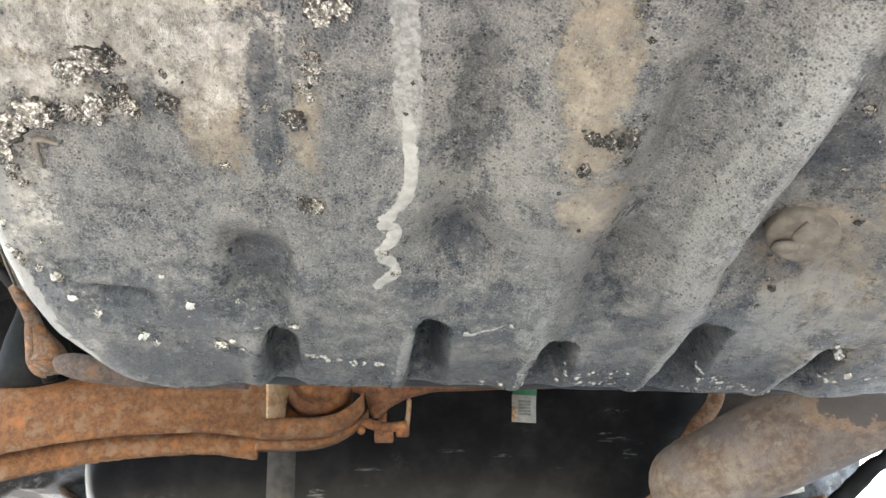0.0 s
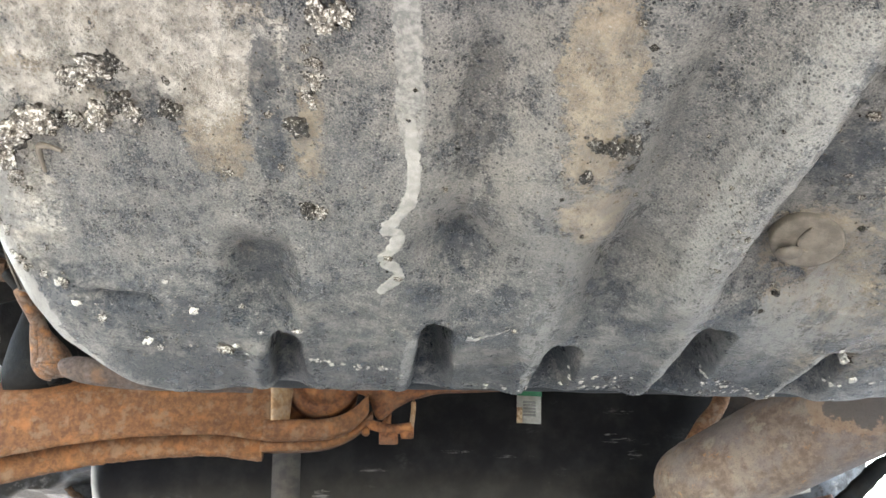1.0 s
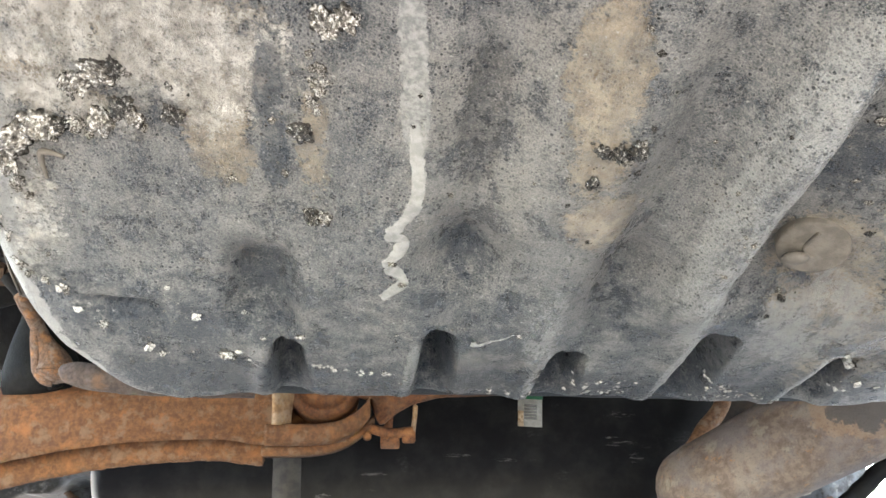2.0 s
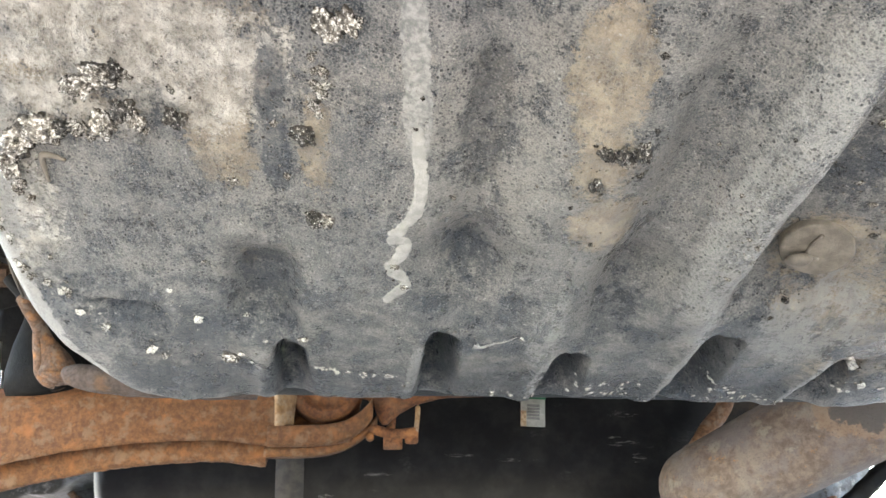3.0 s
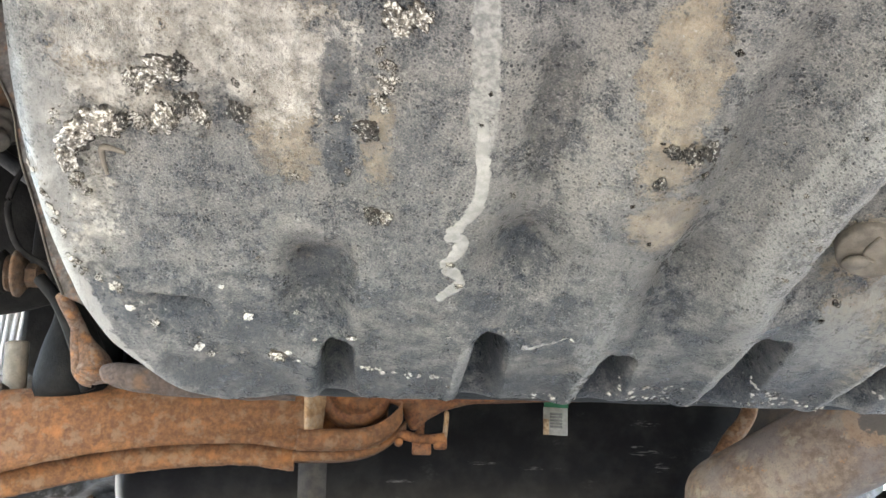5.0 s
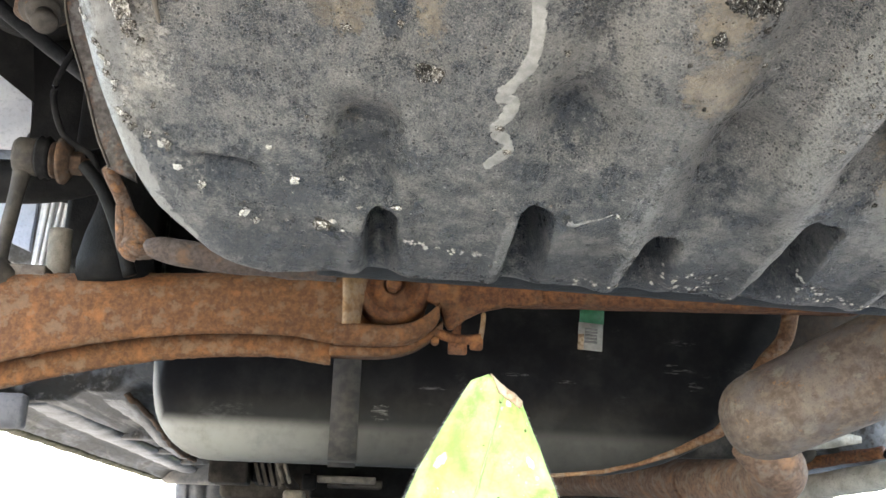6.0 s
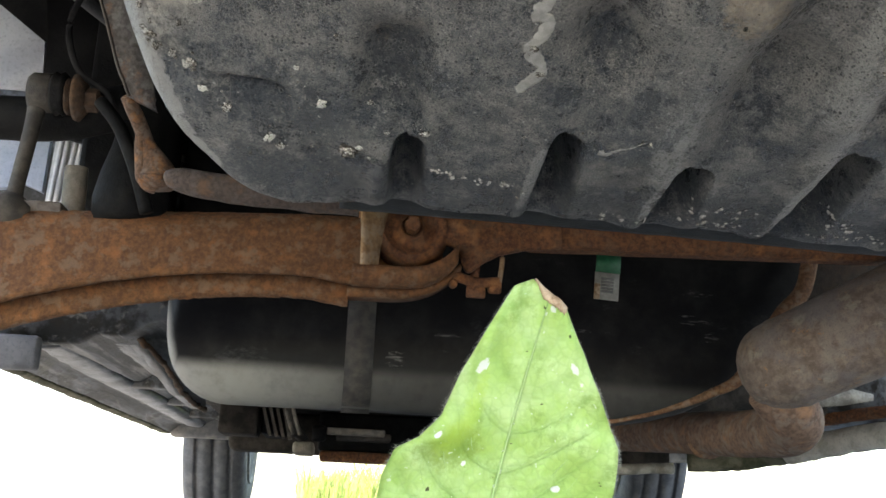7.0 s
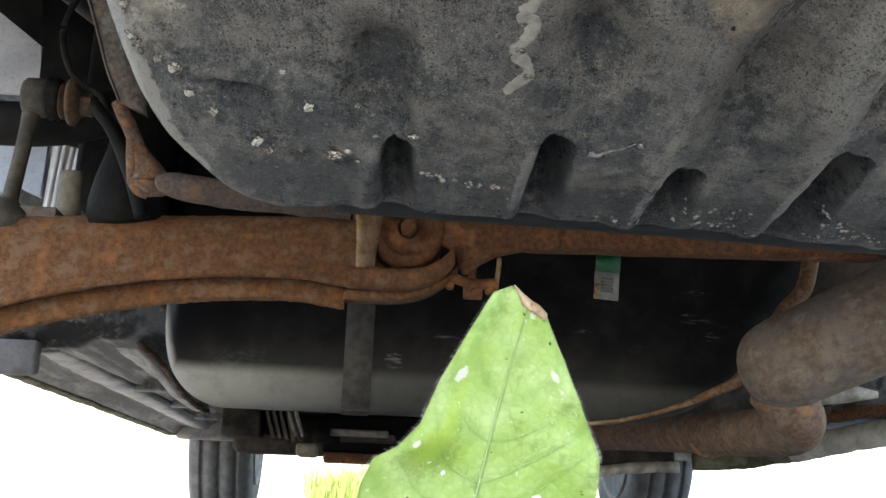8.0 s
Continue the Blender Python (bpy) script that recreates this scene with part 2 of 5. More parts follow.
def mat_scab(name, share, scale=3.4, shade=1.0):
    """Blistered rust scale, wet-looking: dark pitted lumps with chalky crusts and painted white glints; share: how much
    is pale.
    """
    k = Mat(name)
    lump, grain = k.noise(scale * 0.55, 6, 0.7), k.noise(scale * 1.3, 7, 0.7, seed=3)
    crack = k.cells(scale * 0.7, feature="DISTANCE_TO_EDGE")
    c = k.mix(k.step(lump, 0.40, 0.58), (0.045 * shade, 0.039 * shade, 0.033 * shade), (0.25 * shade, 0.225 * shade, 0.19 * shade))
    # white grains: chalky crust, and glints painted into the colour
    c = k.mix(k.step(k.math("ADD", k.math("MULTIPLY", grain, 0.6), k.math("MULTIPLY", lump, 0.4)), 0.60 - 0.17 * share, 0.66 - 0.17 * share), c, (0.72, 0.70, 0.65))
    c = k.mix(k.math("MULTIPLY", k.step(grain, 0.45, 0.38), 0.95), c, (0.010, 0.009, 0.008))
    # large lumps turn dark brown towards their foot
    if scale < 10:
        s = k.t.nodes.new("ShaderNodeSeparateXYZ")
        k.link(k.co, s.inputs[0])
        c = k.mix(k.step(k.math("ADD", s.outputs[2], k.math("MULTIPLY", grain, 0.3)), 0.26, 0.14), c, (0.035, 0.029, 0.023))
    return k.done(c, 0.16, 0.0, k.math("ADD", grain, k.math("MULTIPLY", crack, 0.5)), 0.0022)


SCAB_DARK, SCAB_MIXED, SCAB_PALE = mat_scab("scab_dark", 0.34, 4.0, 0.22), mat_scab("scab_mixed", 0.48, 3.6), mat_scab("scab_pale", 0.74, 3.8)
SCAB_CHIP = mat_scab("scab_chip", 1.15, 3.4)
GRAIN = mat_scab("scab_grain", 0.3, 500)
RUST = mat_rust("rust", (0.085, 0.034, 0.012), (0.175, 0.074, 0.025), (0.27, 0.108, 0.032), (0.185, 0.120, 0.074), 0.65, 42)
RUST_RED = mat_rust("rust_red", (0.07, 0.024, 0.010), (0.20, 0.078, 0.027), (0.36, 0.15, 0.05), (0.20, 0.12, 0.07), 0.3, 40)
RUST_DULL = mat_rust("rust_dull", (0.085, 0.068, 0.056), (0.155, 0.126, 0.106), (0.27, 0.15, 0.07), (0.175, 0.152, 0.134), 0.75, 20)
FLANGE = mat_rust("flange_rust", (0.055, 0.048, 0.044), (0.13, 0.116, 0.106), (0.26, 0.125, 0.058), (0.19, 0.18, 0.17), 0.75, 50)
RUST_SEAM = mat_rust("rust_seam", (0.10, 0.045, 0.02), (0.24, 0.125, 0.062), (0.33, 0.19, 0.10), (0.27, 0.20, 0.15), 0.5, 40)
RUST_PALE = mat_rust("rust_pale", (0.20, 0.11, 0.05), (0.36, 0.22, 0.11), (0.44, 0.28, 0.15), (0.38, 0.30, 0.22), 0.5, 30)
RUST_TAN = mat_rust("rust_tan", (0.070, 0.036, 0.021), (0.165, 0.095, 0.058), (0.33, 0.145, 0.05), (0.19, 0.148, 0.118), 0.6, 80)
RUST_BROWN = mat_rust("rust_brown", (0.055, 0.033, 0.019), (0.115, 0.068, 0.040), (0.18, 0.095, 0.045), (0.13, 0.105, 0.083), 0.5, 40)
RUST_BAR = mat_rust("rust_bar", (0.045, 0.031, 0.026), (0.105, 0.074, 0.060), (0.15, 0.08, 0.04), (0.12, 0.098, 0.086), 0.5, 60)
def mat_silencer():
    """Dull brown oxidised steel with orange flecks and a scorched dark patch."""
    k = Mat("silencer_steel")
    big, mid_n, fine = k.noise(22, 8, 0.65), k.noise(90, 8, 0.7, seed=3), k.noise(500, 5, 0.7, seed=7)
    c = k.mix(k.step(mid_n, 0.35, 0.68), (0.092, 0.066, 0.052), (0.178, 0.134, 0.104))
    c = k.mix(k.math("MULTIPLY", k.step(big, 0.5, 0.62), 0.6), c, (0.19, 0.16, 0.14))
    c = k.mix(k.math("MULTIPLY", k.step(k.noise(70, 9, 0.75, seed=15), 0.58, 0.66), 0.75), c, (0.27, 0.135, 0.05))
    c = k.mix(k.math("MULTIPLY", k.step(k.noise(14, 5, 0.6, seed=23), 0.48, 0.62), 0.7), c, (0.135, 0.118, 0.118))
    c = k.mix(k.math("MULTIPLY", k.step(k.noise(40, 8, 0.7, seed=29), 0.56, 0.66), 0.6), c, (0.235, 0.205, 0.17))
    ring = k.ellipse(0.690, 0.345, 0.056, 0.040, k.noise(40, 8, 0.7, seed=5), 3.0, 2)
    inner = k.ellipse(0.695, 0.350, 0.046, 0.033, k.noise(40, 8, 0.7, seed=5), 3.0, 2)
    c = k.mix(k.math("MULTIPLY", ring, 0.35), c, (0.27, 0.16, 0.085))
    c = k.mix(k.math("MULTIPLY", inner, 0.85), c, (0.050, 0.048, 0.048))
    c = k.mix(k.math("MULTIPLY", k.step(fine, 0.52, 0.70), 0.5), c, (0.03, 0.022, 0.018))
    return k.done(c, 0.8, 0.0, k.math("ADD", mid_n, k.math("MULTIPLY", fine, 0.6)), 0.0010)


SILENCER = mat_silencer()
SHIELD = mat_rust("shield_rust", (0.02, 0.016, 0.013), (0.05, 0.036, 0.026), (0.09, 0.05, 0.028), (0.06, 0.05, 0.042), 0.5, 12)
RUST_PIPE = mat_rust("rust_pipe", (0.095, 0.055, 0.037), (0.21, 0.128, 0.086), (0.29, 0.15, 0.078), (0.22, 0.175, 0.145), 0.6, 34)


def mat_tank():
    """Black moulded plastic with scuffs; lower turn and left end painted pale, as dust and reflected light."""
    k = Mat("tank_plastic")
    s = k.t.nodes.new("ShaderNodeSeparateXYZ")
    k.link(k.co, s.inputs[0])
    n = k.noise(18, 7, 0.65)
    c = k.mix(k.step(n, 0.4, 0.7), (0.009, 0.009, 0.0098), (0.020, 0.0195, 0.0195))
    scuff = k.math("MULTIPLY", k.step(k.noise(9, 10, 0.8, stretch=(0.8, 1, 1.5), seed=5.6), 0.58, 0.70), 0.16)
    c = k.mix(scuff, c, (0.17, 0.17, 0.17))
    frayed, lines = k.noise(420, 6, 0.7, seed=31), k.step(k.noise(260, 7, 0.75, stretch=(0.15, 1, 1), seed=37), 0.50, 0.62)
    for x, z, rx, rz in SCUFFS:
        c = k.mix(k.math("MULTIPLY", k.math("MULTIPLY", k.ellipse(x, z, rx, rz, frayed, 6.0, 2), lines), 0.55), c, (0.20, 0.20, 0.195))
    # pale lower band, fading rightwards, and left end: ground reflection painted in with dust
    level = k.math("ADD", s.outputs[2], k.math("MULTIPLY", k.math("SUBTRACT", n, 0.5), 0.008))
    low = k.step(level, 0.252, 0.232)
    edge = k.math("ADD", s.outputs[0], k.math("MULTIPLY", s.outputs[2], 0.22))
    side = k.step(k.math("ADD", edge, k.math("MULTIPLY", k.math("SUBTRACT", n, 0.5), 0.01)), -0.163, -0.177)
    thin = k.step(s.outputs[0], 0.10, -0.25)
    dust_or_sheen = k.math("MAXIMUM", k.math("MULTIPLY", low, k.math("ADD", 0.14, k.math("MULTIPLY", thin, 0.86))), side)
    c = k.mix(k.math("MULTIPLY", dust_or_sheen, k.step(k.noise(50, 6, 0.6, seed=8), -0.3, 0.6)), c, (0.36, 0.345, 0.31))
    k.b.inputs["Specular IOR Level"].default_value = 0.10
    return k.done(c, k.math("ADD", 0.34, k.math("MULTIPLY", dust_or_sheen, 0.4)), 0.0, k.noise(90, 4, 0.6, seed=2), 0.0003)


SCUFFS = ((0.252, 0.323, 0.018, 0.0025), (0.488, 0.338, 0.022, 0.004), (0.490, 0.380, 0.020, 0.004), (0.475, 0.345, 0.014, 0.003), (0.510, 0.318, 0.010, 0.007), (0.067, 0.262, 0.012, 0.010), (0.136, 0.298, 0.016, 0.003), (0.330, 0.316, 0.030, 0.002))
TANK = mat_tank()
BLACK = mat_plain("black_paint", (0.005, 0.005, 0.0053), (0.012, 0.0117, 0.0112), 30, 0.7)
GREY_METAL = mat_plain("dull_metal", (0.16, 0.15, 0.13), (0.28, 0.26, 0.22), 60, 0.6, 0.0006, 0.3)
LEDGE = mat_plain("ledge_underseal", (0.010, 0.011, 0.012), (0.030, 0.031, 0.032), 45, 0.55, 0.0008)
RUBBER = mat_plain("rubber", (0.010, 0.010, 0.0105), (0.026, 0.025, 0.024), 40, 0.8)
TREAD = mat_plain("tyre_rubber", (0.06, 0.062, 0.068), (0.11, 0.11, 0.115), 30, 0.7)
PALE_PAINT = mat_plain("pale_paint", (0.54, 0.55, 0.57), (0.68, 0.68, 0.68), 20, 0.5)
PALE_BLUE = mat_plain("pale_blue_paint", (0.36, 0.41, 0.50), (0.45, 0.49, 0.57), 25, 0.5)


def mat_sill():
    """Grime over old blue-grey paint, wiped into streaks that run along the car."""
    k = Mat("sill_grime")
    a = k.noise(7, 6, 0.6, stretch=(4.0, 0.35, 4.0), seed=3)
    b = k.noise(12, 7, 0.6, stretch=(4.0, 0.30, 4.0), seed=8)
    fine = k.noise(120, 6, 0.7, seed=5)
    c = k.mix(k.step(a, 0.40, 0.58), (0.030, 0.030, 0.028), (0.135, 0.142, 0.152))
    c = k.mix(k.math("MULTIPLY", k.step(b, 0.54, 0.66), 0.7), c, (0.30, 0.29, 0.265))
    c = k.mix(k.math("MULTIPLY", k.step(k.noise(9, 8, 0.7, stretch=(3.0, 0.5, 3.0), seed=19), 0.50, 0.60), 0.85), c, (0.034, 0.028, 0.021))
    c = k.mix(k.math("MULTIPLY", k.step(k.noise(9, 5, 0.6, seed=23), 0.58, 0.68), 0.5), c, (0.075, 0.080, 0.045))
    c = k.mix(k.math("MULTIPLY", k.step(fine, 0.55, 0.68), 0.35), c, (0.02, 0.018, 0.015))
    return k.done(c, k.math("ADD", 0.36, k.math("MULTIPLY", fine, 0.35)), 0.0, k.math("ADD", a, k.math("MULTIPLY", fine, 0.2)), 0.003)


SILL = mat_sill()
PAINT_OLD = mat_plain("worn_paint", (0.040, 0.043, 0.047), (0.150, 0.157, 0.170), 16, 0.40, 0.002)
PALE_GREY = mat_plain("pale_grey_plastic", (0.10, 0.105, 0.115), (0.17, 0.175, 0.185), 25, 0.7)
STRAP = mat_plain("strap_steel", (0.020, 0.018, 0.016), (0.055, 0.047, 0.039), 50, 0.7)
GREY_LINK = mat_plain("link_grey", (0.036, 0.031, 0.026), (0.075, 0.065, 0.052), 60, 0.75)
GREY_DARK = mat_plain("grey_dark", (0.040, 0.034, 0.028), (0.085, 0.072, 0.058), 50, 0.8)
GREY_DULL = mat_plain("grey_dull", (0.15, 0.135, 0.11), (0.24, 0.21, 0.17), 60, 0.7)
GREY_BLACK = mat_plain("grey_black", (0.010, 0.011, 0.012), (0.024, 0.024, 0.025), 40, 0.6)
DIRTY_DARK = mat_plain("grimy_dark", (0.018, 0.016, 0.015), (0.06, 0.052, 0.044), 22, 0.8, 0.001)
DIRTY_PALE = mat_plain("mud_caked", (0.24, 0.22, 0.18), (0.50, 0.465, 0.40), 30, 0.85, 0.002)
MOSS = mat_plain("mossy_grime", (0.045, 0.050, 0.022), (0.16, 0.145, 0.10), 26, 0.9, 0.002)
MUD_BRIGHT = mat_plain("dry_mud", (0.38, 0.35, 0.29), (0.62, 0.58, 0.50), 24, 0.9, 0.002)
DIRTY = mat_plain("dirty_underbody", (0.10, 0.105, 0.11), (0.30, 0.28, 0.25), 9, 0.7, 0.001)
BODY = mat_plain("body_paint", (0.40, 0.42, 0.45), (0.46, 0.48, 0.50), 4, 0.35)
for m in (BLACK, RUBBER, GREY_BLACK, DIRTY_DARK):
    m.node_tree.nodes["Principled BSDF"].inputs["Specular IOR Level"].default_value = 0.12
LABEL_WHITE = mat_plain("label_paper", (0.26, 0.25, 0.215), (0.36, 0.345, 0.305), 90, 0.6)
LABEL_GREEN = mat_plain("label_green", (0.010, 0.095, 0.040), (0.016, 0.14, 0.06), 90, 0.5)
PLUG = mat_plain("plug_rubber", (0.075, 0.065, 0.053), (0.135, 0.117, 0.095), 90, 0.75, 0.0008)
INK = mat_plain("ink", (0.12, 0.118, 0.11), (0.19, 0.185, 0.17), 90, 0.6)
SOIL = mat_plain("ground_soil", (0.22, 0.212, 0.20), (0.32, 0.31, 0.29), 3, 0.9, 0.004)


def mat_leaf():
    """Soft green blade: darker veins fanning from the midrib, pale flecks and yellowing blotches."""
    k = Mat("leaf_green")
    uv = k.t.nodes.new("ShaderNodeSeparateXYZ")
    k.link(k.t.nodes["Texture Coordinate"].outputs["UV"], uv.inputs[0])
    f = uv.outputs[0]
    g = k.math("ABSOLUTE", k.math("SUBTRACT", k.math("MULTIPLY", uv.outputs[1], 2.0), 1.0), 0.0)
    wave = k.math("MULTIPLY", k.math("SUBTRACT", k.noise(60, 3, 0.5, seed=5), 0.5), 0.035)
    curve = k.math("ADD", k.math("MULTIPLY", g, 0.06), k.math("MULTIPLY", k.math("POWER", g, 2.2), 0.17))
    phase = k.math("DIVIDE", k.math("SUBTRACT", k.math("ADD", f, wave), k.math("ADD", curve, 0.22)), 0.11)
    off = k.math("ABSOLUTE", k.math("SUBTRACT", k.math("FRACT", phase, 0.0), 0.5), 0.0)
    vein = k.math("MULTIPLY", k.math("MULTIPLY", k.step(off, 0.44, 0.495), k.step(g, 1.0, 0.55)), k.step(f, 0.84, 0.66))
    valley = k.step(off, 0.18, 0.50)
    rib = k.step(g, 0.030, 0.008)
    big, fine = k.noise(45, 5, 0.6), k.noise(260, 4, 0.6, seed=4)
    c = k.mix(k.step(big, 0.35, 0.68), (0.52, 0.70, 0.23), (0.70, 0.84, 0.45))
    net = k.cells(230, feature="DISTANCE_TO_EDGE")
    c = k.mix(k.math("MULTIPLY", k.step(net, 0.16, 0.03), 0.16), c, (0.34, 0.53, 0.18))
    c = k.mix(k.math("MULTIPLY", k.step(k.noise(26, 4, 0.5, seed=8), 0.54, 0.68), 0.8), c, (0.57, 0.72, 0.13))
    c = k.mix(k.math("MULTIPLY", k.step(k.noise(70, 6, 0.7, seed=18), 0.54, 0.68), 0.55), c, (0.31, 0.48, 0.11))
    c = k.mix(k.math("MULTIPLY", valley, 0.22), c, (0.33, 0.52, 0.17))
    c = k.mix(k.math("MULTIPLY", vein, 0.22), c, (0.30, 0.48, 0.15))
    c = k.mix(k.math("MULTIPLY", rib, 0.4), c, (0.26, 0.44, 0.14))
    ragged_edge = k.math("MULTIPLY", k.math("SUBTRACT", k.noise(330, 8, 0.75, seed=61), 0.5), 5.0)

    def blot(f0, g0, rf, rg, soft=0.2):
        """1 on a ragged spot of the blade, at f0 along it and g0 across it."""
        a = k.math("DIVIDE", k.math("SUBTRACT", f, f0), rf)
        b = k.math("DIVIDE", k.math("SUBTRACT", uv.outputs[1], g0), rg)
        d = k.math("ADD", k.math("MULTIPLY", a, a), k.math("MULTIPLY", b, b))
        return k.step(k.math("ADD", d, ragged_edge), 1.0 + soft, 1.0 - soft)

    c = k.mix(k.math("MULTIPLY", blot(0.60, 0.22, 0.055, 0.13, 1.0), 0.65), c, (0.29, 0.42, 0.06))
    c = k.mix(k.math("MULTIPLY", blot(0.69, 0.20, 0.10, 0.060, 1.2), 0.5), c, (0.58, 0.74, 0.14))
    for f0, g0, rf, rg in ((0.815, 0.16, 0.016, 0.040), (0.63, 0.09, 0.010, 0.018), (0.565, 0.33, 0.008, 0.010), (0.50, 0.76, 0.009, 0.018), (0.88, 0.84, 0.012, 0.030)):
        c = k.mix(k.math("MULTIPLY", blot(f0, g0, rf, rg), 0.95), c, (0.88, 0.89, 0.84))
    v = k.node("ShaderNodeTexVoronoi", Scale=85.0)
    k.link(k.co, v.inputs["Vector"])
    tone = k.t.nodes.new("ShaderNodeSeparateColor")
    k.link(v.outputs["Color"], tone.inputs[0])
    ragged = k.math("ADD", v.outputs["Distance"], k.math("MULTIPLY", k.math("SUBTRACT", k.noise(420, 4, 0.6, seed=2), 0.5), 0.30))
    fleck = k.math("MULTIPLY", k.step(ragged, 0.17, 0.12), k.step(tone.outputs[0], 0.86, 0.88))
    c = k.mix(k.math("MULTIPLY", fleck, 0.95), c, (0.90, 0.91, 0.86))
    # small white specks, painted in as wet highlights
    c = k.mix(k.math("MULTIPLY", k.step(k.noise(330, 2, 0.5, seed=13), 0.70, 0.73), 0.7), c, (0.86, 0.90, 0.78))
    c = k.mix(k.math("MULTIPLY", k.step(k.noise(210, 2, 0.5, seed=51), 0.735, 0.75), 0.9), c, (0.06, 0.07, 0.02))
    h = k.math("ADD", k.math("MULTIPLY", big, 0.8), k.math("ADD", k.math("MULTIPLY", fine, 0.3), k.math("MULTIPLY", net, 0.5)))
    k.done(c, 0.55, 0.0, k.math("SUBTRACT", h, k.math("ADD", k.math("MULTIPLY", vein, 0.2), k.math("MULTIPLY", rib, 0.4))), 0.0014)
    glow = k.t.nodes.new("ShaderNodeBsdfTranslucent")
    k.link(c, glow.inputs[0])
    both = k.t.nodes.new("ShaderNodeMixShader")
    both.inputs[0].default_value = 0.42
    k.link(k.b.outputs[0], both.inputs[1])
    k.link(glow.outputs[0], both.inputs[2])
    k.link(both.outputs[0], k.t.nodes["Material Output"].inputs[0])
    return k.m


LEAF = mat_leaf()
LEAF_VEIN = mat_plain("leaf_vein", (0.40, 0.57, 0.20), (0.52, 0.68, 0.30), 200, 0.6)
LEAF_RIB = mat_plain("leaf_rib", (0.34, 0.50, 0.18), (0.46, 0.60, 0.27), 200, 0.6)
LEAF_DRY = mat_plain("leaf_dry", (0.26, 0.165, 0.09), (0.50, 0.37, 0.24), 250, 0.8)
HAIR = mat_plain("leaf_hair", (0.38, 0.40, 0.32), (0.50, 0.51, 0.44), 200, 0.5)
GRASS = mat_plain("grass_blades", (0.26, 0.36, 0.07), (0.42, 0.48, 0.16), 6, 0.6)


# ---- building helpers ----
def part(name, bm, material, parent=None, label="", smooth=True):
    me = bpy.data.meshes.new(name)
    bmesh.ops.recalc_face_normals(bm, faces=bm.faces)
    for f in bm.faces:
        f.smooth = smooth
    bm.to_mesh(me)
    bm.free()
    me.materials.append(material)
    ob = new(name, me)
    if parent is not None:
        ob.parent = parent
    if label:
        ob["label"] = label
    return ob


def thing(name, place, label, category, group="", kind=""):
    ob = new(name)
    ob.location = place
    return tagged(ob, label, category, group, kind)


def put(ob, parent):
    """Hang a part under a thing, keeping its place in the world."""
    ob.parent = parent
    ob.matrix_parent_inverse = Matrix.Translation(-parent.location)
    return ob


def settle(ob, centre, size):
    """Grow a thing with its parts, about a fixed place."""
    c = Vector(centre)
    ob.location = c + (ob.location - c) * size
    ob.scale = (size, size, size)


def block(bm, x0, x1, y0, y1, z0, z1, bevel=0.004, segments=2):
    made = bmesh.ops.create_cube(bm, size=1, matrix=Matrix.LocRotScale(((x0 + x1) / 2, (y0 + y1) / 2, (z0 + z1) / 2), None, (x1 - x0, y1 - y0, z1 - z0)))
    if bevel:
        edges = {e for v in made["verts"] for e in v.link_edges}
        bmesh.ops.bevel(bm, geom=list(edges), offset=bevel, segments=segments, affect="EDGES", profile=0.5)
    return bm


def spline(points, n):
    """n places along a smooth curve through the points."""
    p = [Vector(q) for q in points]
    p = [2 * p[0] - p[1]] + p + [2 * p[-1] - p[-2]]
    out = []
    for i in range(n):
        s = i / (n - 1) * (len(p) - 3)
        k = min(int(s), len(p) - 4)
        u = s - k
        a, b, c, d = p[k : k + 4]
        out.append(0.5 * ((2 * b) + (c - a) * u + (2 * a - 5 * b + 4 * c - d) * u * u + (3 * b - a - 3 * c + d) * u**3))
    return out


def loft(bm, rings, cap=True, closed=True):
    """Skin between rings of equally many places."""
    vs = [[bm.verts.new(p) for p in r] for r in rings]
    m = len(vs[0])
    for a, b in zip(vs, vs[1:]):
        for i in range(m if closed else m - 1):
            bm.faces.new((a[i], a[(i + 1) % m], b[(i + 1) % m], b[i]))
    if cap and closed:
        bm.faces.new(vs[0][::-1])
        bm.faces.new(vs[-1])
    return bm


def tube(bm, points, radius, sides=16, n=24, flat=1.0, rough=0.0):
    """A bar along a smooth curve. radius: a number or a function of 0..1; flat: its height over its width."""
    path = spline(points, n)
    rings = []
    for i, p in enumerate(path):
        way = (path[min(i + 1, n - 1)] - path[max(i - 1, 0)]).normalized()
        side = way.cross(Vector((0, 0, 1)))
        side = side.normalized() if side.length > 1e-3 else Vector((1, 0, 0))
        up = side.cross(way).normalized()
        r = radius(i / (n - 1)) if callable(radius) else radius
        ring = []
        for k in range(sides):
            a = 2 * math.pi * k / sides
            q = p + r * (math.cos(a) * side + flat * math.sin(a) * up)
            if rough:
                q += rough * noise.noise_vector(q * 60)
            ring.append(q)
        rings.append(ring)
    return loft(bm, rings)


def lathe(bm, base, way, profile, sides=32):
    """A turned body: profile rows of (distance along way, radius)."""
    way = Vector(way).normalized()
    side = way.orthogonal().normalized()
    up = way.cross(side)
    rings = [[Vector(base) + way * d + r * (math.cos(2 * math.pi * k / sides) * side + math.sin(2 * math.pi * k / sides) * up) for k in range(sides)] for d, r in profile]
    return loft(bm, rings)


def smoothstep(v, a, b):
    t = min(1, max(0, (v - a) / (b - a)))
    return t * t * (3 - 2 * t)


# ---- spare wheel well ----
WELL = (-0.190, 0.80, 0.40, 0.985)  # x, x, y, y of its outline from below
CORNER, EDGE = (0.14, 0.28), 0.030
RIBS = (0.030, 0.145, 0.247, 0.356, 0.475)


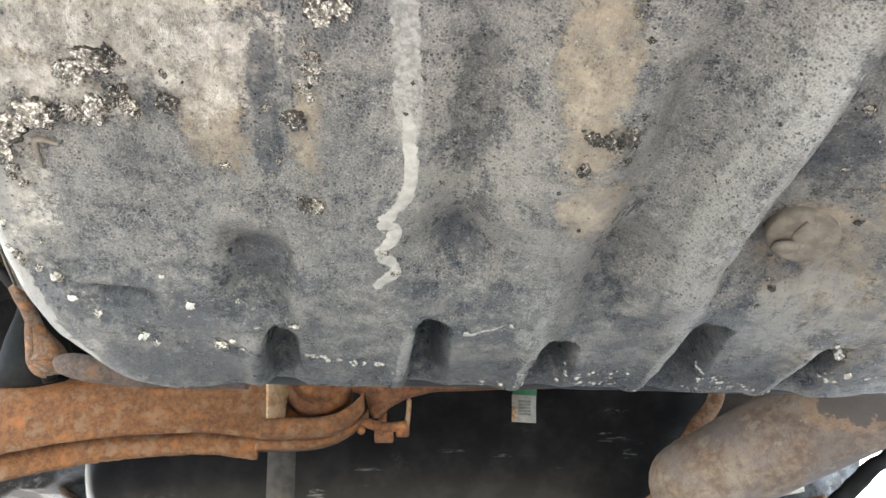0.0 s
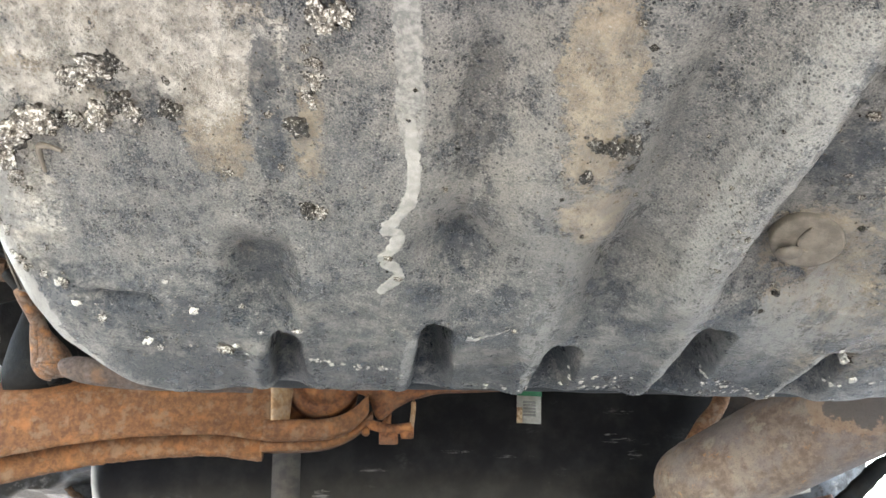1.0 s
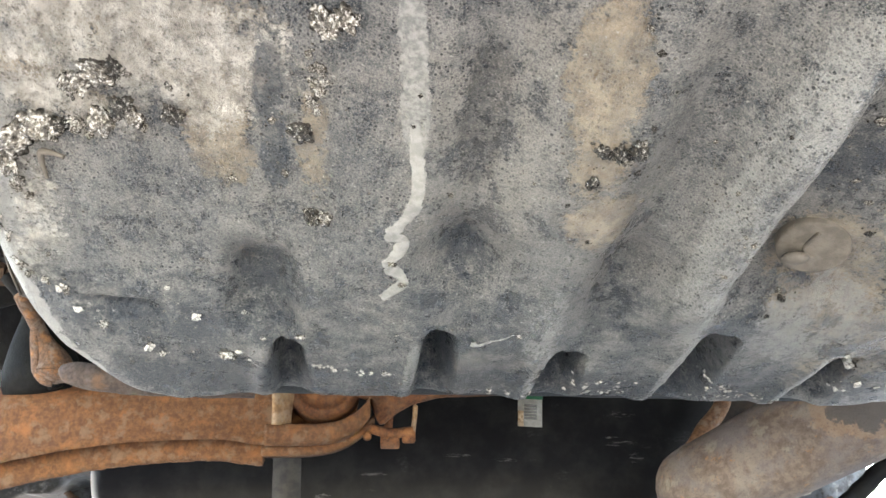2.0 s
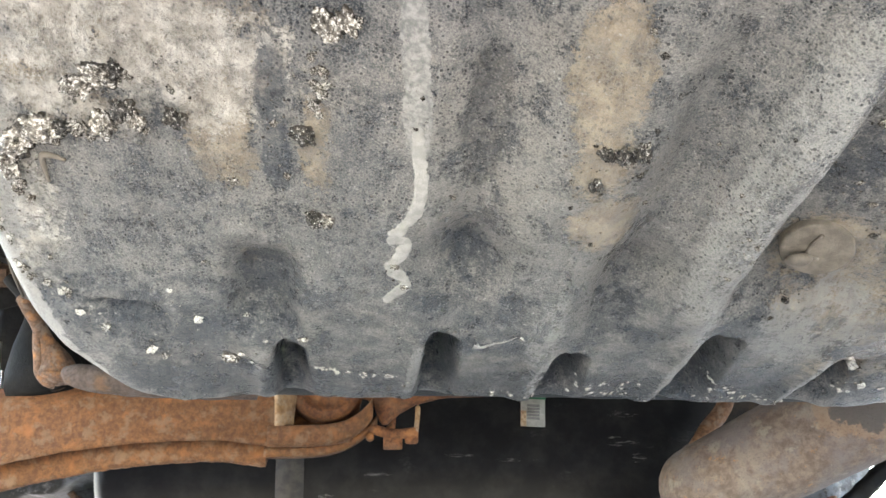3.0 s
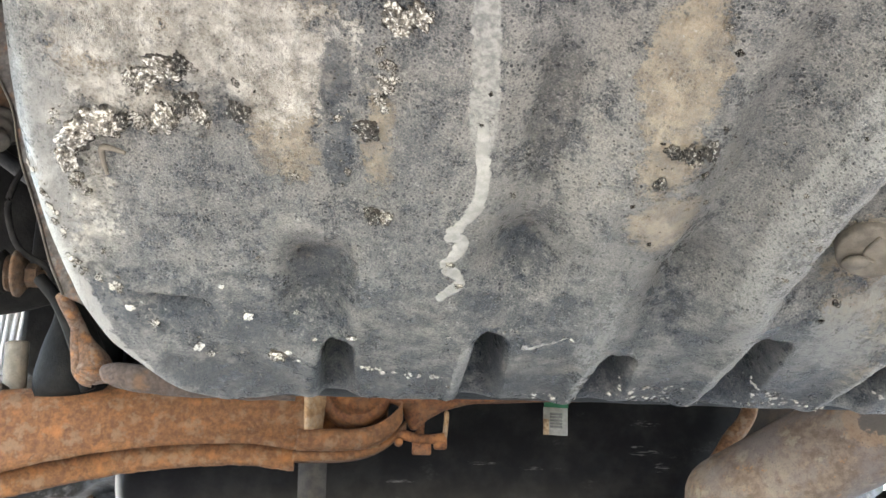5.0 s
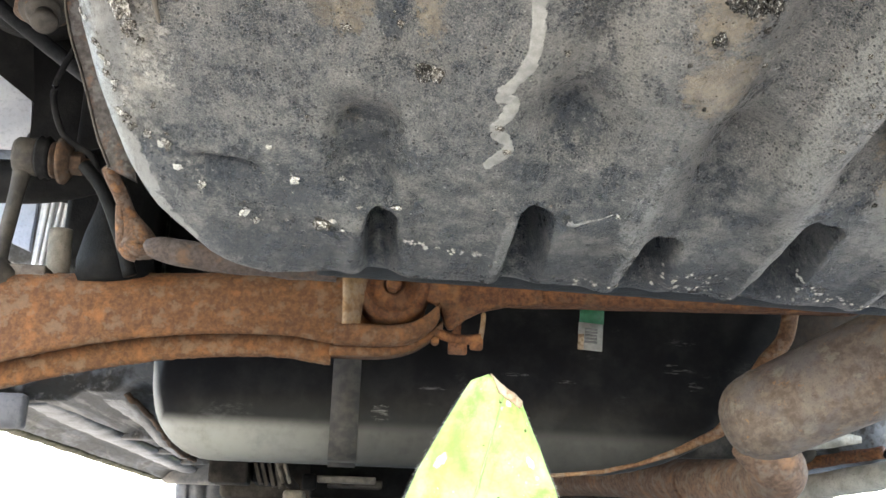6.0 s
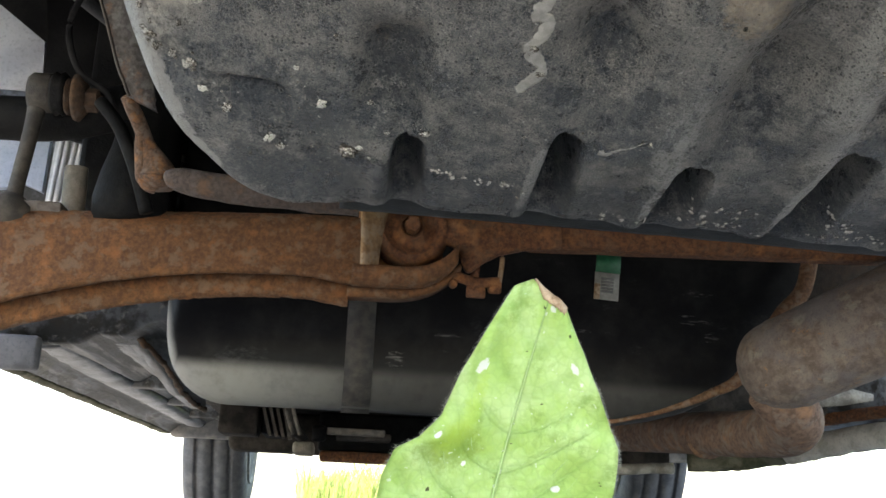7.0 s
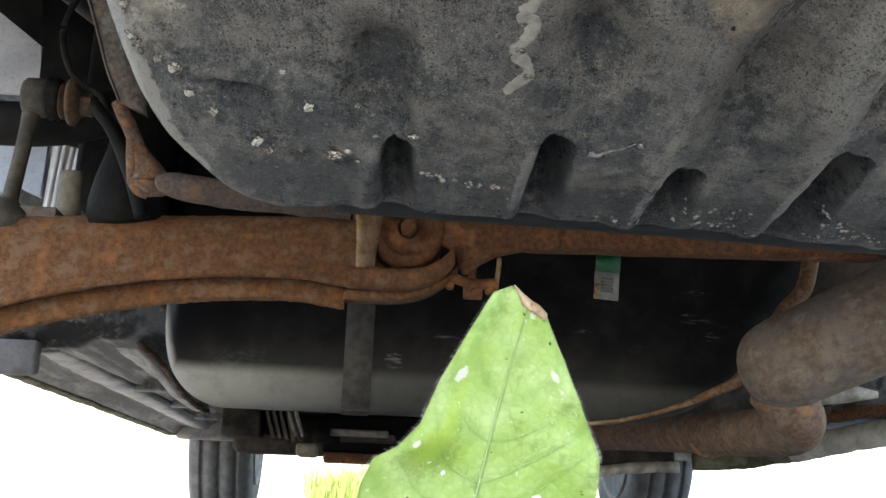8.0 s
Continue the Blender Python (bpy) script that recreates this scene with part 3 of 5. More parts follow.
def well_base(x, y):
    x, y = min(x, 0.46), max(y, 0.45)
    return 1.2628 - 1.7962 * y + 0.8396 * y * y - 2.2919 * x + 0.9927 * x * x + 4.2884 * x * y - 1.9833 * x * y * y - 1.0544 * x * x * y


def well_inside(x, y):
    """How far a place lies inside the well's outline."""
    cx, cy, hx, hy = (WELL[0] + WELL[1]) / 2, (WELL[2] + WELL[3]) / 2, (WELL[1] - WELL[0]) / 2, (WELL[3] - WELL[2]) / 2
    rx, ry = CORNER
    qx, qy = abs(x - cx) - hx + rx, abs(y - cy) - hy + ry
    if qx <= 0 or qy <= 0:
        return min(rx - qx, ry - qy)
    f = math.hypot(qx / rx, qy / ry)
    return (1 - f) * f / math.hypot(qx / rx**2, qy / ry**2)


def well_relief(x, y):
    """Height of the pressed ribs over the plain shell (up is plus)."""
    h = 0.0
    for n, rx in enumerate(RIBS):
        start = (0.862, 0.838, 0.860, 0.818, 0.855)[n]
        d = math.hypot((x - rx + 0.003) / (0.0078 if x < rx - 0.003 else (0.0105, 0.0120, 0.0160, 0.0180, 0.0190)[n] + 0.08 * max(0.0, y - start - 0.02)), max(0.0, start + 0.012 - y) / (0.014 if x < rx - 0.003 else 0.0105))
        h += (0.068 * (1 - smoothstep(y, 0.885, 0.974)) + 0.0035) * (1 - (smoothstep(d, 0.3, 1.35) if x < rx - 0.003 else smoothstep(d, (0.35, 0.30, 0.22, 0.22, 0.22)[n], 1.55)))
        h -= 0.0060 * math.exp(-(((x - rx + 0.020) / 0.009) ** 2)) * smoothstep(y, start - 0.03, start + 0.02) * (1 - 0.6 * smoothstep(y, 0.93, 0.975))
        if n in (1, 2, 3):
            mid = (0.149, 0.270, 0.360)[n - 1]
            h += (0.016, 0.023, 0.014)[n - 1] * math.exp(-(((x - mid) / (0.022 if x < mid else 0.034)) ** 2)) * (1 - smoothstep(y, 0.735, 0.80)) * smoothstep(y, 0.46, 0.60)
    # wide sunken field beside the ridge
    h += 0.018 * smoothstep(x, 0.327, 0.358) * (1 - smoothstep(x, 0.42, 0.48)) * (1 - smoothstep(y, 0.74, 0.80))
    h -= 0.013 * math.exp(-(((x - 0.320) / 0.020) ** 2)) * (1 - smoothstep(y, 0.76, 0.82))
    # shallow dents
    h += 0.018 * math.exp(-(((x - 0.016) / (0.026 if x < 0.016 else 0.020)) ** 4) - ((y - 0.806) / 0.038) ** 4)
    h += 0.017 * math.exp(-(((x - 0.150) / 0.026) ** 2) - ((y - 0.757) / 0.036) ** 2)
    h += 0.022 * math.exp(-(((x - 0.262) / (0.022 if x < 0.262 else 0.036)) ** 2) - ((y - 0.780) / 0.048) ** 2)
    h += 0.009 * math.exp(-(((x + 0.088) / 0.026) ** 4) - ((y - 0.838) / 0.006) ** 2)
    h += 0.0055 * noise.noise(Vector((x * 16, y * 11, 3.0))) + 0.0014 * noise.noise(Vector((x * 60, y * 60, 7.0)))
    return h


def well_height(x, y):
    d = well_inside(x, y)
    rise = EDGE - math.sqrt(max(0.0, EDGE * EDGE - (EDGE - d) ** 2)) if d < EDGE else 0.0
    return well_base(x, y) + well_relief(x, y) + rise


def well_outline(n):
    """Places round the outline, with rounded corners."""
    x0, x1, y0, y1 = WELL
    rx, ry = CORNER
    lines = []
    for cx, cy, a0 in ((x1 - rx, y1 - ry, 0), (x0 + rx, y1 - ry, 90), (x0 + rx, y0 + ry, 180), (x1 - rx, y0 + ry, 270)):
        for k in range(41):
            a = radians(a0 + k * 90 / 40)
            lines.append(Vector((cx + rx * math.cos(a), cy + ry * math.sin(a))))
    lines.append(lines[0])
    lengths = np.cumsum([0] + [(b - a).length for a, b in zip(lines, lines[1:])])
    at = np.linspace(0, lengths[-1], n, endpoint=False)
    return list(zip(np.interp(at, lengths, [p.x for p in lines]), np.interp(at, lengths, [p.y for p in lines])))


def build_well():
    well = thing("spare_wheel_well", (0.3, 0.75, 0.31), "dusty blue-black steel spare wheel well, ribbed and spotted with rust", "wheel well")
    outline = well_outline(1300)
    cx, cy = 0.25, 0.74
    ks = [0.02 + 0.82 * i / 150 for i in range(150)] + [0.84 + 0.16 * math.sin(math.pi / 2 * i / 70) for i in range(71)]
    rings = []
    for k in ks:
        ring = []
        for px, py in outline:
            x, y = cx + (px - cx) * k, cy + (py - cy) * k
            ring.append((x, y, well_height(x, y)))
        rings.append(ring)
    for z in (0.2, 0.5, 1.0):
        ring = []
        for (x, y, low), (px, py) in zip(rings[220], outline):
            ring.append((px, py, low + (max(0.80, low + 0.02) - low) * z))
        rings.append(ring)
    n, m = len(rings), len(outline)
    verts = [p for r in rings for p in r]
    faces = [(a * m + i, a * m + (i + 1) % m, (a + 1) * m + (i + 1) % m, (a + 1) * m + i) for a in range(n - 1) for i in range(m)]
    faces.append(tuple(range(m))[::-1])
    me = bpy.data.meshes.new("shell")
    me.from_pydata(verts, [], faces)
    me.polygons.foreach_set("use_smooth", [True] * len(me.polygons))
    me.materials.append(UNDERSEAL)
    shell = new("shell", me)
    put(shell, well)
    # plain folded ledge behind the ribs
    rows = []
    for i in range(121):
        x = -0.02 + 0.66 * i / 120
        low = 0.1523 + 1.091 * (well_base(x, 0.966) - 0.1523) + 0.0010 * noise.noise(Vector((x * 30, 4, 4)))
        rows.append([(x, y, low + dz) for y, dz in ((0.97, 0.012), (0.972, 0.002), (1.020, -0.001), (1.029, 0.0), (1.032, 0.004), (1.030, 0.012), (0.985, 0.030))])
    put(part("rim_ledge", loft(bmesh.new(), rows), LEDGE, label="dark undersealed ledge behind the ribs"), well)
    return well


def well_normal(x, y):
    """Out of the shell, towards the ground."""
    e = 0.002
    dx = (well_height(x + e, y) - well_height(x - e, y)) / (2 * e)
    dy = (well_height(x, y + e) - well_height(x, y - e)) / (2 * e)
    return Vector((dx, dy, -1)).normalized()


def on_well(x, y, out=0.0):
    return Vector((x, y, well_height(x, y))) + well_normal(x, y) * out


def ribbon(bm, points, half, lift, n=60, across=8, ragged=0.0, seed=0.0):
    """A film laid on the well along a curve seen from below. half: its half width, a function of 0..1."""
    path = spline([(x, y, 0) for x, y in points], n)
    rows = []
    for i, p in enumerate(path):
        way = (path[min(i + 1, n - 1)] - path[max(i - 1, 0)]).normalized()
        side = Vector((way.y, -way.x, 0))
        w = half(i / (n - 1))
        row = []
        for k in range(across + 1):
            f = 2 * k / across - 1
            edge = w * f * (1 + ragged * (noise.noise(Vector((i * 0.10, f + seed, seed))) + 0.7 * noise.noise(Vector((i * 0.27, f + seed, seed + 9)))))
            q = p + side * edge
            row.append(on_well(q.x, q.y, lift * (1 - f**4) - 0.0004))
        rows.append(row)
    return loft(bm, rows, closed=False)


def scab_mesh(name, material, seed, spiky):
    """A cracked, lumpy crust, one across."""
    rnd = random.Random(seed)
    bm = bmesh.new()
    bmesh.ops.create_icosphere(bm, subdivisions=4, radius=1)
    shift = Vector((seed * 1.7, seed * 0.6, 4))
    for v in bm.verts:
        n = v.co.normalized()
        rough = 0.50 * noise.noise(n * 1.6 + shift) + 0.45 * spiky * noise.noise(n * 3.6 + shift) + 0.22 * spiky * noise.noise(n * 8 + shift) + 0.10 * noise.noise(n * 17 + shift)
        v.co = n * (0.85 + rough)
        v.co.z *= 0.50
    me = bpy.data.meshes.new(name)
    for f in bm.faces:
        f.smooth = True
    bm.to_mesh(me)
    bm.free()
    me.materials.append(material)
    return me


def dress_well(well):
    rnd = random.Random(5)
    kinds = {}
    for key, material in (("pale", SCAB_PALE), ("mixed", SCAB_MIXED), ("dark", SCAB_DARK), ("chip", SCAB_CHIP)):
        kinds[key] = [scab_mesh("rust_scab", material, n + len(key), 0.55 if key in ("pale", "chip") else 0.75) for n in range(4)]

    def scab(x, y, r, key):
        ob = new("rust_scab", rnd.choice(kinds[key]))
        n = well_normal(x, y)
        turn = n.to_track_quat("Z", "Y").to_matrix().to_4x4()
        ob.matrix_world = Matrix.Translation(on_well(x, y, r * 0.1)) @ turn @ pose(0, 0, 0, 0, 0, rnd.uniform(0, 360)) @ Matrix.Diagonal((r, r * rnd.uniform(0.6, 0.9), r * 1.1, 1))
        m = ob.matrix_world.copy()
        put(ob, well)
        ob.matrix_basis = m

    for x, y, r in BIG_SCABS:
        scab(x, y, r * 1.75, rnd.choice(("mixed", "mixed", "mixed", "dark")) if x < 0.15 else "dark")
    for x, y, r in MIDDLE_SCABS:
        scab(x, y, r * (1.3 if y > 0.8 else 1.2), rnd.choice(("pale", "chip")) if y > 0.8 else rnd.choice(("mixed", "dark", "mixed")))
    for x, y, r in SMALL_SCABS:
        scab(x, y, r * (1.3 if y > 0.8 else 1.2), rnd.choice(("pale", "chip")) if y > 0.83 else rnd.choice(("dark", "mixed")))
    for x, y, r in MIDDLE_SCABS + SMALL_SCABS:
        for n in range(4):
            scab(x + rnd.gauss(0, 2.0 * r + 0.002), y + rnd.gauss(0, 2.0 * r + 0.002), r * rnd.uniform(0.15, 0.45), rnd.choice(("pale", "mixed")) if y > 0.8 else rnd.choice(("mixed", "dark")))
    # chips along the rolled front edge and down the corner
    for n in range(75):
        x = rnd.uniform(0.155, 0.46)
        if min(abs(x - r - 0.004) for r in RIBS) > 0.015:
            scab(x, 0.9475 + rnd.gauss(0, 0.0035), rnd.uniform(0.0009, 0.0025), rnd.choice(("chip", "chip", "pale")))
    for n in range(26):
        x = rnd.uniform(0.05, 0.125)
        scab(x, 0.898 + 0.1 * (x - 0.05) + rnd.gauss(0, 0.002), rnd.uniform(0.0008, 0.0022), "chip")
    for x0, y0 in ((0.29, 0.933), (0.384, 0.915), (0.504, 0.925), (0.531, 0.916), (0.275, 0.925), (0.305, 0.920), (0.40, 0.930), (0.415, 0.935)):
        for n in range(6):
            scab(x0 + rnd.gauss(0, 0.008), y0 + rnd.gauss(0, 0.005), rnd.uniform(0.0008, 0.0022), "chip")
    # crusts strung between the large blisters
    for row in (((-0.158, 0.722), (-0.140, 0.722), (-0.122, 0.715), (-0.104, 0.708), (-0.088, 0.700)), ((-0.152, 0.735), (-0.150, 0.748), (-0.147, 0.760)), ((-0.106, 0.690), (-0.092, 0.680), (-0.078, 0.672), (-0.070, 0.672)), ((-0.088, 0.697), (-0.070, 0.694), (-0.060, 0.697)), ((0.214, 0.628), (0.226, 0.627), (0.237, 0.621)), ((0.044, 0.628), (0.047, 0.640), (0.048, 0.652))):
        for p in spline([(x, y, 0) for x, y in row], 6 * len(row)):
            scab(p.x + rnd.gauss(0, 0.003), p.y + rnd.gauss(0, 0.003), rnd.uniform(0.0010, 0.0042), rnd.choice(("pale", "mixed", "mixed")) if p.x < 0.15 else rnd.choice(("dark", "dark", "mixed")))
    line = spline([(-0.178, 0.764, 0), (-0.169, 0.779, 0), (-0.163, 0.792, 0), (-0.160, 0.812, 0), (-0.152, 0.822, 0), (-0.138, 0.827, 0), (-0.125, 0.826, 0)], 34)
    for p in line:
        scab(p.x + rnd.gauss(0, 0.003), p.y + rnd.gauss(0, 0.003), rnd.uniform(0.0011, 0.0036), rnd.choice(("chip", "pale", "mixed")))
    # loose grains, too many to count
    bm = bmesh.new()
    spots = [(-0.09, 0.69, 0.05), (0.03, 0.67, 0.03), (0.22, 0.65, 0.03), (-0.05, 0.87, 0.05), (0.40, 0.65, 0.03), (0.31, 0.68, 0.03), (0.1, 0.9, 0.08), (-0.14, 0.76, 0.03), (0.50, 0.88, 0.03)]
    for n in range(420):
        cx, cy, r = rnd.choice(spots)
        x, y = rnd.gauss(cx, r * 0.7), rnd.gauss(cy, r * 0.7)
        if well_inside(x, y) > 0.02:
            size = rnd.uniform(0.0004, 0.0011)
            bmesh.ops.create_icosphere(bm, subdivisions=1, radius=size, matrix=Matrix.Translation(on_well(x, y, size * 0.3)) @ Matrix.Diagonal((1, rnd.uniform(0.6, 1.4), 0.7, 1)))
    put(tagged(part("rust_grit", bm, GRAIN, smooth=False), kind="stuff"), well)
    # sealant run along a seam, its end zigzagging
    run = [(0.0969, 0.5757), (0.1007, 0.5964), (0.1042, 0.6202), (0.1068, 0.6474), (0.1101, 0.6701), (0.1134, 0.6932), (0.1105, 0.7123)]
    bm = ribbon(bmesh.new(), run, lambda f: 0.0084 - 0.0028 * smoothstep(f, 0.25, 0.75), 0.0005, 320, 14, 0.40)
    bead = put(part("sealant_bead", bm, SEALANT_FILM, label="pale grey smear of seam sealant"), well)
    for side in (-1, 1):
        edge = [(x + side * 0.0066, y) for x, y in run[:4]] + [(run[4][0] + side * 0.0030, run[4][1])]
        put(part("crust_edge", ribbon(bmesh.new(), edge, lambda f: 0.0022 + 0.0010 * f, 0.0005, 260, 8, 1.5, 5.0 + side), SEALANT_FILM), bead)
    put(part("thick_end", ribbon(bmesh.new(), run[3:], lambda f: 0.0052 * min(1.0, 0.6 + 2.0 * f), 0.0008, 170, 10, 0.35, 7.0), SEALANT), bead)
    end = [(0.1117, 0.705), (0.1105, 0.7123), (0.1024, 0.7262), (0.0993, 0.7339), (0.1072, 0.7386), (0.1037, 0.7518), (0.0982, 0.7602), (0.1059, 0.7681), (0.1106, 0.7767), (0.1016, 0.7909), (0.0980, 0.7975)]
    bm = ribbon(bmesh.new(), end, lambda f: 0.0056 * (1 - 0.18 * f) * (1 + 0.15 * math.sin(f * 31)) if f < 0.96 else 0.0046 * math.sqrt(max(0.0, (1 - f) / 0.04)) + 0.0004, 0.0009, 240, 12, 0.38, 4.0)
    put(part("sealant_drip", bm, SEALANT, label="pale grey zigzag drip of sealant"), well)
    bm = ribbon(bmesh.new(), [(0.1691, 0.8476), (0.1751, 0.8483), (0.1819, 0.842), (0.1908, 0.8353), (0.1993, 0.8272)], lambda f: 0.0036 * (1 - f) ** 2 + 0.0004, 0.0008, 60, 8, 1.2, 2.0)
    put(part("sealant_smear", bm, SMEAR, label="whitish smear of sealant"), well)
    bm = ribbon(bmesh.new(), [(-0.122, 0.770), (-0.120, 0.786), (-0.118, 0.80), (-0.1185, 0.822), (-0.119, 0.834)], lambda f: 0.0004, 0.0004, 60, 4, 0.8, 1.0)
    put(part("scratch", bm, SEALANT), well)
    bm = ribbon(bmesh.new(), [(0.0623, 0.6537), (0.0694, 0.6452), (0.077, 0.6374), (0.078, 0.6313), (0.0817, 0.627), (0.0863, 0.6264), (0.0885, 0.6288), (0.0862, 0.6346), (0.081, 0.6372), (0.0752, 0.641)], lambda f: 0.0006, 0.0003, 70, 4, 0.8, 3.0)
    put(part("tide_mark", bm, SEALANT_FILM, label="faint pale ring left by a drip"), well)
    for row in SCRATCHES:
        put(part("scratch", ribbon(bmesh.new(), row, lambda f: 0.0005 + 0.0007 * math.sin(math.pi * f), 0.0003, 40, 4, 0.9, row[0][0] * 50), SEALANT_FILM), well)
    scab(0.3881, 0.7742, 0.0042, "dark")
    # blanking plug with a curl of mastic
    px, py = 0.386, 0.715
    n = (well_normal(px, py) + Vector((-0.05, -0.20, 0.0))).normalized()
    bm = lathe(bmesh.new(), on_well(px, py, -0.004) + n * 0.008, n, [(-0.012, 0.0248), (0.0044, 0.0245), (0.0053, 0.0232), (0.0052, 0.0215), (0.0054, 0.014), (0.0055, 0.006), (0.0055, 0.001)], 48)
    plug = put(part("blanking_plug", bm, PLUG, label="brown rubber blanking plug"), well)
    c = [on_well(px, py, -0.004) + n * 0.0142 + (Vector((dx, dy, 0)) - n * n.dot(Vector((dx, dy, 0)))) for dx, dy in ((-0.004, -0.017), (-0.0055, -0.008), (-0.006, 0.0), (-0.003, 0.006), (0.004, 0.008))]
    curl = put(part("mastic_curl", tube(bmesh.new(), c, 0.0015, 8, 24, rough=0.0006), PLUG), plug)
    bm = bmesh.new()
    bmesh.ops.create_icosphere(bm, subdivisions=3, radius=1, matrix=Matrix.Translation(on_well(px, py, -0.004) + n * 0.0145 + Vector((-0.011, 0.006, -0.004))) @ Matrix.Diagonal((0.0095, 0.0080, 0.0045, 1)))
    put(part("mastic_lump", bm, PLUG), plug)
    # V-shaped nub of mastic
    c = [on_well(x, y, 0.0008) for x, y in ((-0.1265, 0.745), (-0.1285, 0.738), (-0.1285, 0.731), (-0.122, 0.7285), (-0.113, 0.7285))]
    put(part("mastic_nub", tube(bmesh.new(), c, lambda f: 0.0026 - 0.0013 * abs(2 * f - 1), 10, 30, rough=0.0004), PLUG), well)


BIG_SCABS = [(0.052, 0.608, 0.0063), (0.064, 0.601, 0.0053), (-0.105, 0.686, 0.0042), (-0.094, 0.682, 0.0057), (-0.085, 0.674, 0.0067), (-0.075, 0.670, 0.0045), (-0.072, 0.689, 0.0049), (-0.065, 0.693, 0.0041), (-0.085, 0.700, 0.0057), (-0.127, 0.716, 0.0079), (-0.113, 0.711, 0.0043), (-0.102, 0.708, 0.0031), (-0.144, 0.728, 0.0091), (-0.151, 0.741, 0.0069), (-0.040, 0.685, 0.0044), (0.047, 0.641, 0.0031), (0.040, 0.673, 0.0046), (0.047, 0.732, 0.0042), (0.055, 0.729, 0.0034), (0.215, 0.627, 0.0034), (0.224, 0.626, 0.0041), (0.235, 0.623, 0.0048), (0.215, 0.653, 0.0032), (-0.015, 0.884, 0.0045)]
MIDDLE_SCABS = [(-0.041, 0.669, 0.0026), (0.045, 0.634, 0.0024), (0.048, 0.649, 0.0024), (0.021, 0.672, 0.0025), (0.032, 0.676, 0.0021), (0.029, 0.706, 0.0026), (-0.005, 0.714, 0.0030), (0.070, 0.599, 0.0023), (0.221, 0.550, 0.0022), (0.230, 0.561, 0.0022), (0.240, 0.608, 0.0017), (0.240, 0.643, 0.0024), (0.201, 0.656, 0.0016), (0.205, 0.676, 0.0016), (0.254, 0.679, 0.0020), (0.226, 0.710, 0.0017), (0.135, 0.701, 0.0022), (0.383, 0.647, 0.0023), (0.398, 0.661, 0.0024), (0.412, 0.689, 0.0024), (0.371, 0.592, 0.0039), (0.358, 0.611, 0.0025), (-0.122, 0.844, 0.0029), (-0.105, 0.856, 0.0031), (-0.133, 0.829, 0.0024), (-0.055, 0.815, 0.0019), (-0.037, 0.841, 0.0035), (-0.075, 0.881, 0.0037), (-0.066, 0.889, 0.0032), (0.040, 0.853, 0.0033), (0.203, 0.829, 0.0022), (0.385, 0.769, 0.0024)]
SMALL_SCABS = [(0.108, 0.628, 0.0013), (0.106, 0.649, 0.0015), (0.183, 0.670, 0.0011), (0.308, 0.581, 0.0013), (0.283, 0.623, 0.0014), (0.324, 0.674, 0.0023), (0.316, 0.668, 0.0017), (0.303, 0.643, 0.0016), (0.318, 0.711, 0.0020), (0.382, 0.788, 0.0018), (0.102, 0.759, 0.0030), (0.110, 0.779, 0.0027), (-0.043, 0.888, 0.0016), (-0.007, 0.877, 0.0027), (0.001, 0.885, 0.0018), (-0.002, 0.840, 0.0017), (0.012, 0.855, 0.0018), (0.498, 0.884, 0.0052), (0.490, 0.918, 0.0027), (0.518, 0.911, 0.0038), (0.473, 0.843, 0.0025), (0.107, 0.900, 0.0023), (0.055, 0.900, 0.0018), (0.067, 0.904, 0.0021), (0.076, 0.901, 0.0016), (0.288, 0.911, 0.0022), (0.267, 0.916, 0.0015), (0.363, 0.928, 0.0025), (0.385, 0.914, 0.0020), (0.112, 0.841, 0.0013), (-0.136, 0.802, 0.0019), (-0.029, 0.785, 0.0016)]

SCRATCHES = [((0.188, 0.743), (0.203, 0.727), (0.219, 0.709)), ((-0.040, 0.800), (-0.010, 0.812), (0.000, 0.812)), ((0.300, 0.760), (0.310, 0.742), (0.318, 0.726)), ((0.270, 0.860), (0.285, 0.838), (0.296, 0.822))]


well = build_well()
dress_well(well)

# ---- car body over it ----
bm = block(bmesh.new(), -0.72, 1.32, 0.30, 4.2, 0.80, 0.84, 0.01)
tagged(part("underbody_floor", bm, BLACK), "black undersealed floor pan of the car", "car floor", kind="structure")
# out of view: bumper and side panels added to hold back sky light
bm = block(bmesh.new(), -0.70, 1.30, 0.24, 0.33, 0.46, 0.84, 0.03, 4)
for x in (-0.74, 1.28):
    block(bm, x, x + 0.06, 0.27, 1.0, 0.56, 0.84, 0.02, 3)
for x in (-0.62, 1.20):
    block(bm, x, x + 0.02, 0.9, 1.50, 0.60, 0.84, 0.006)
tagged(part("unseen_bumper", bm, BODY), "unseen silver-grey rear bumper and side panels, added to block light", "bumper")


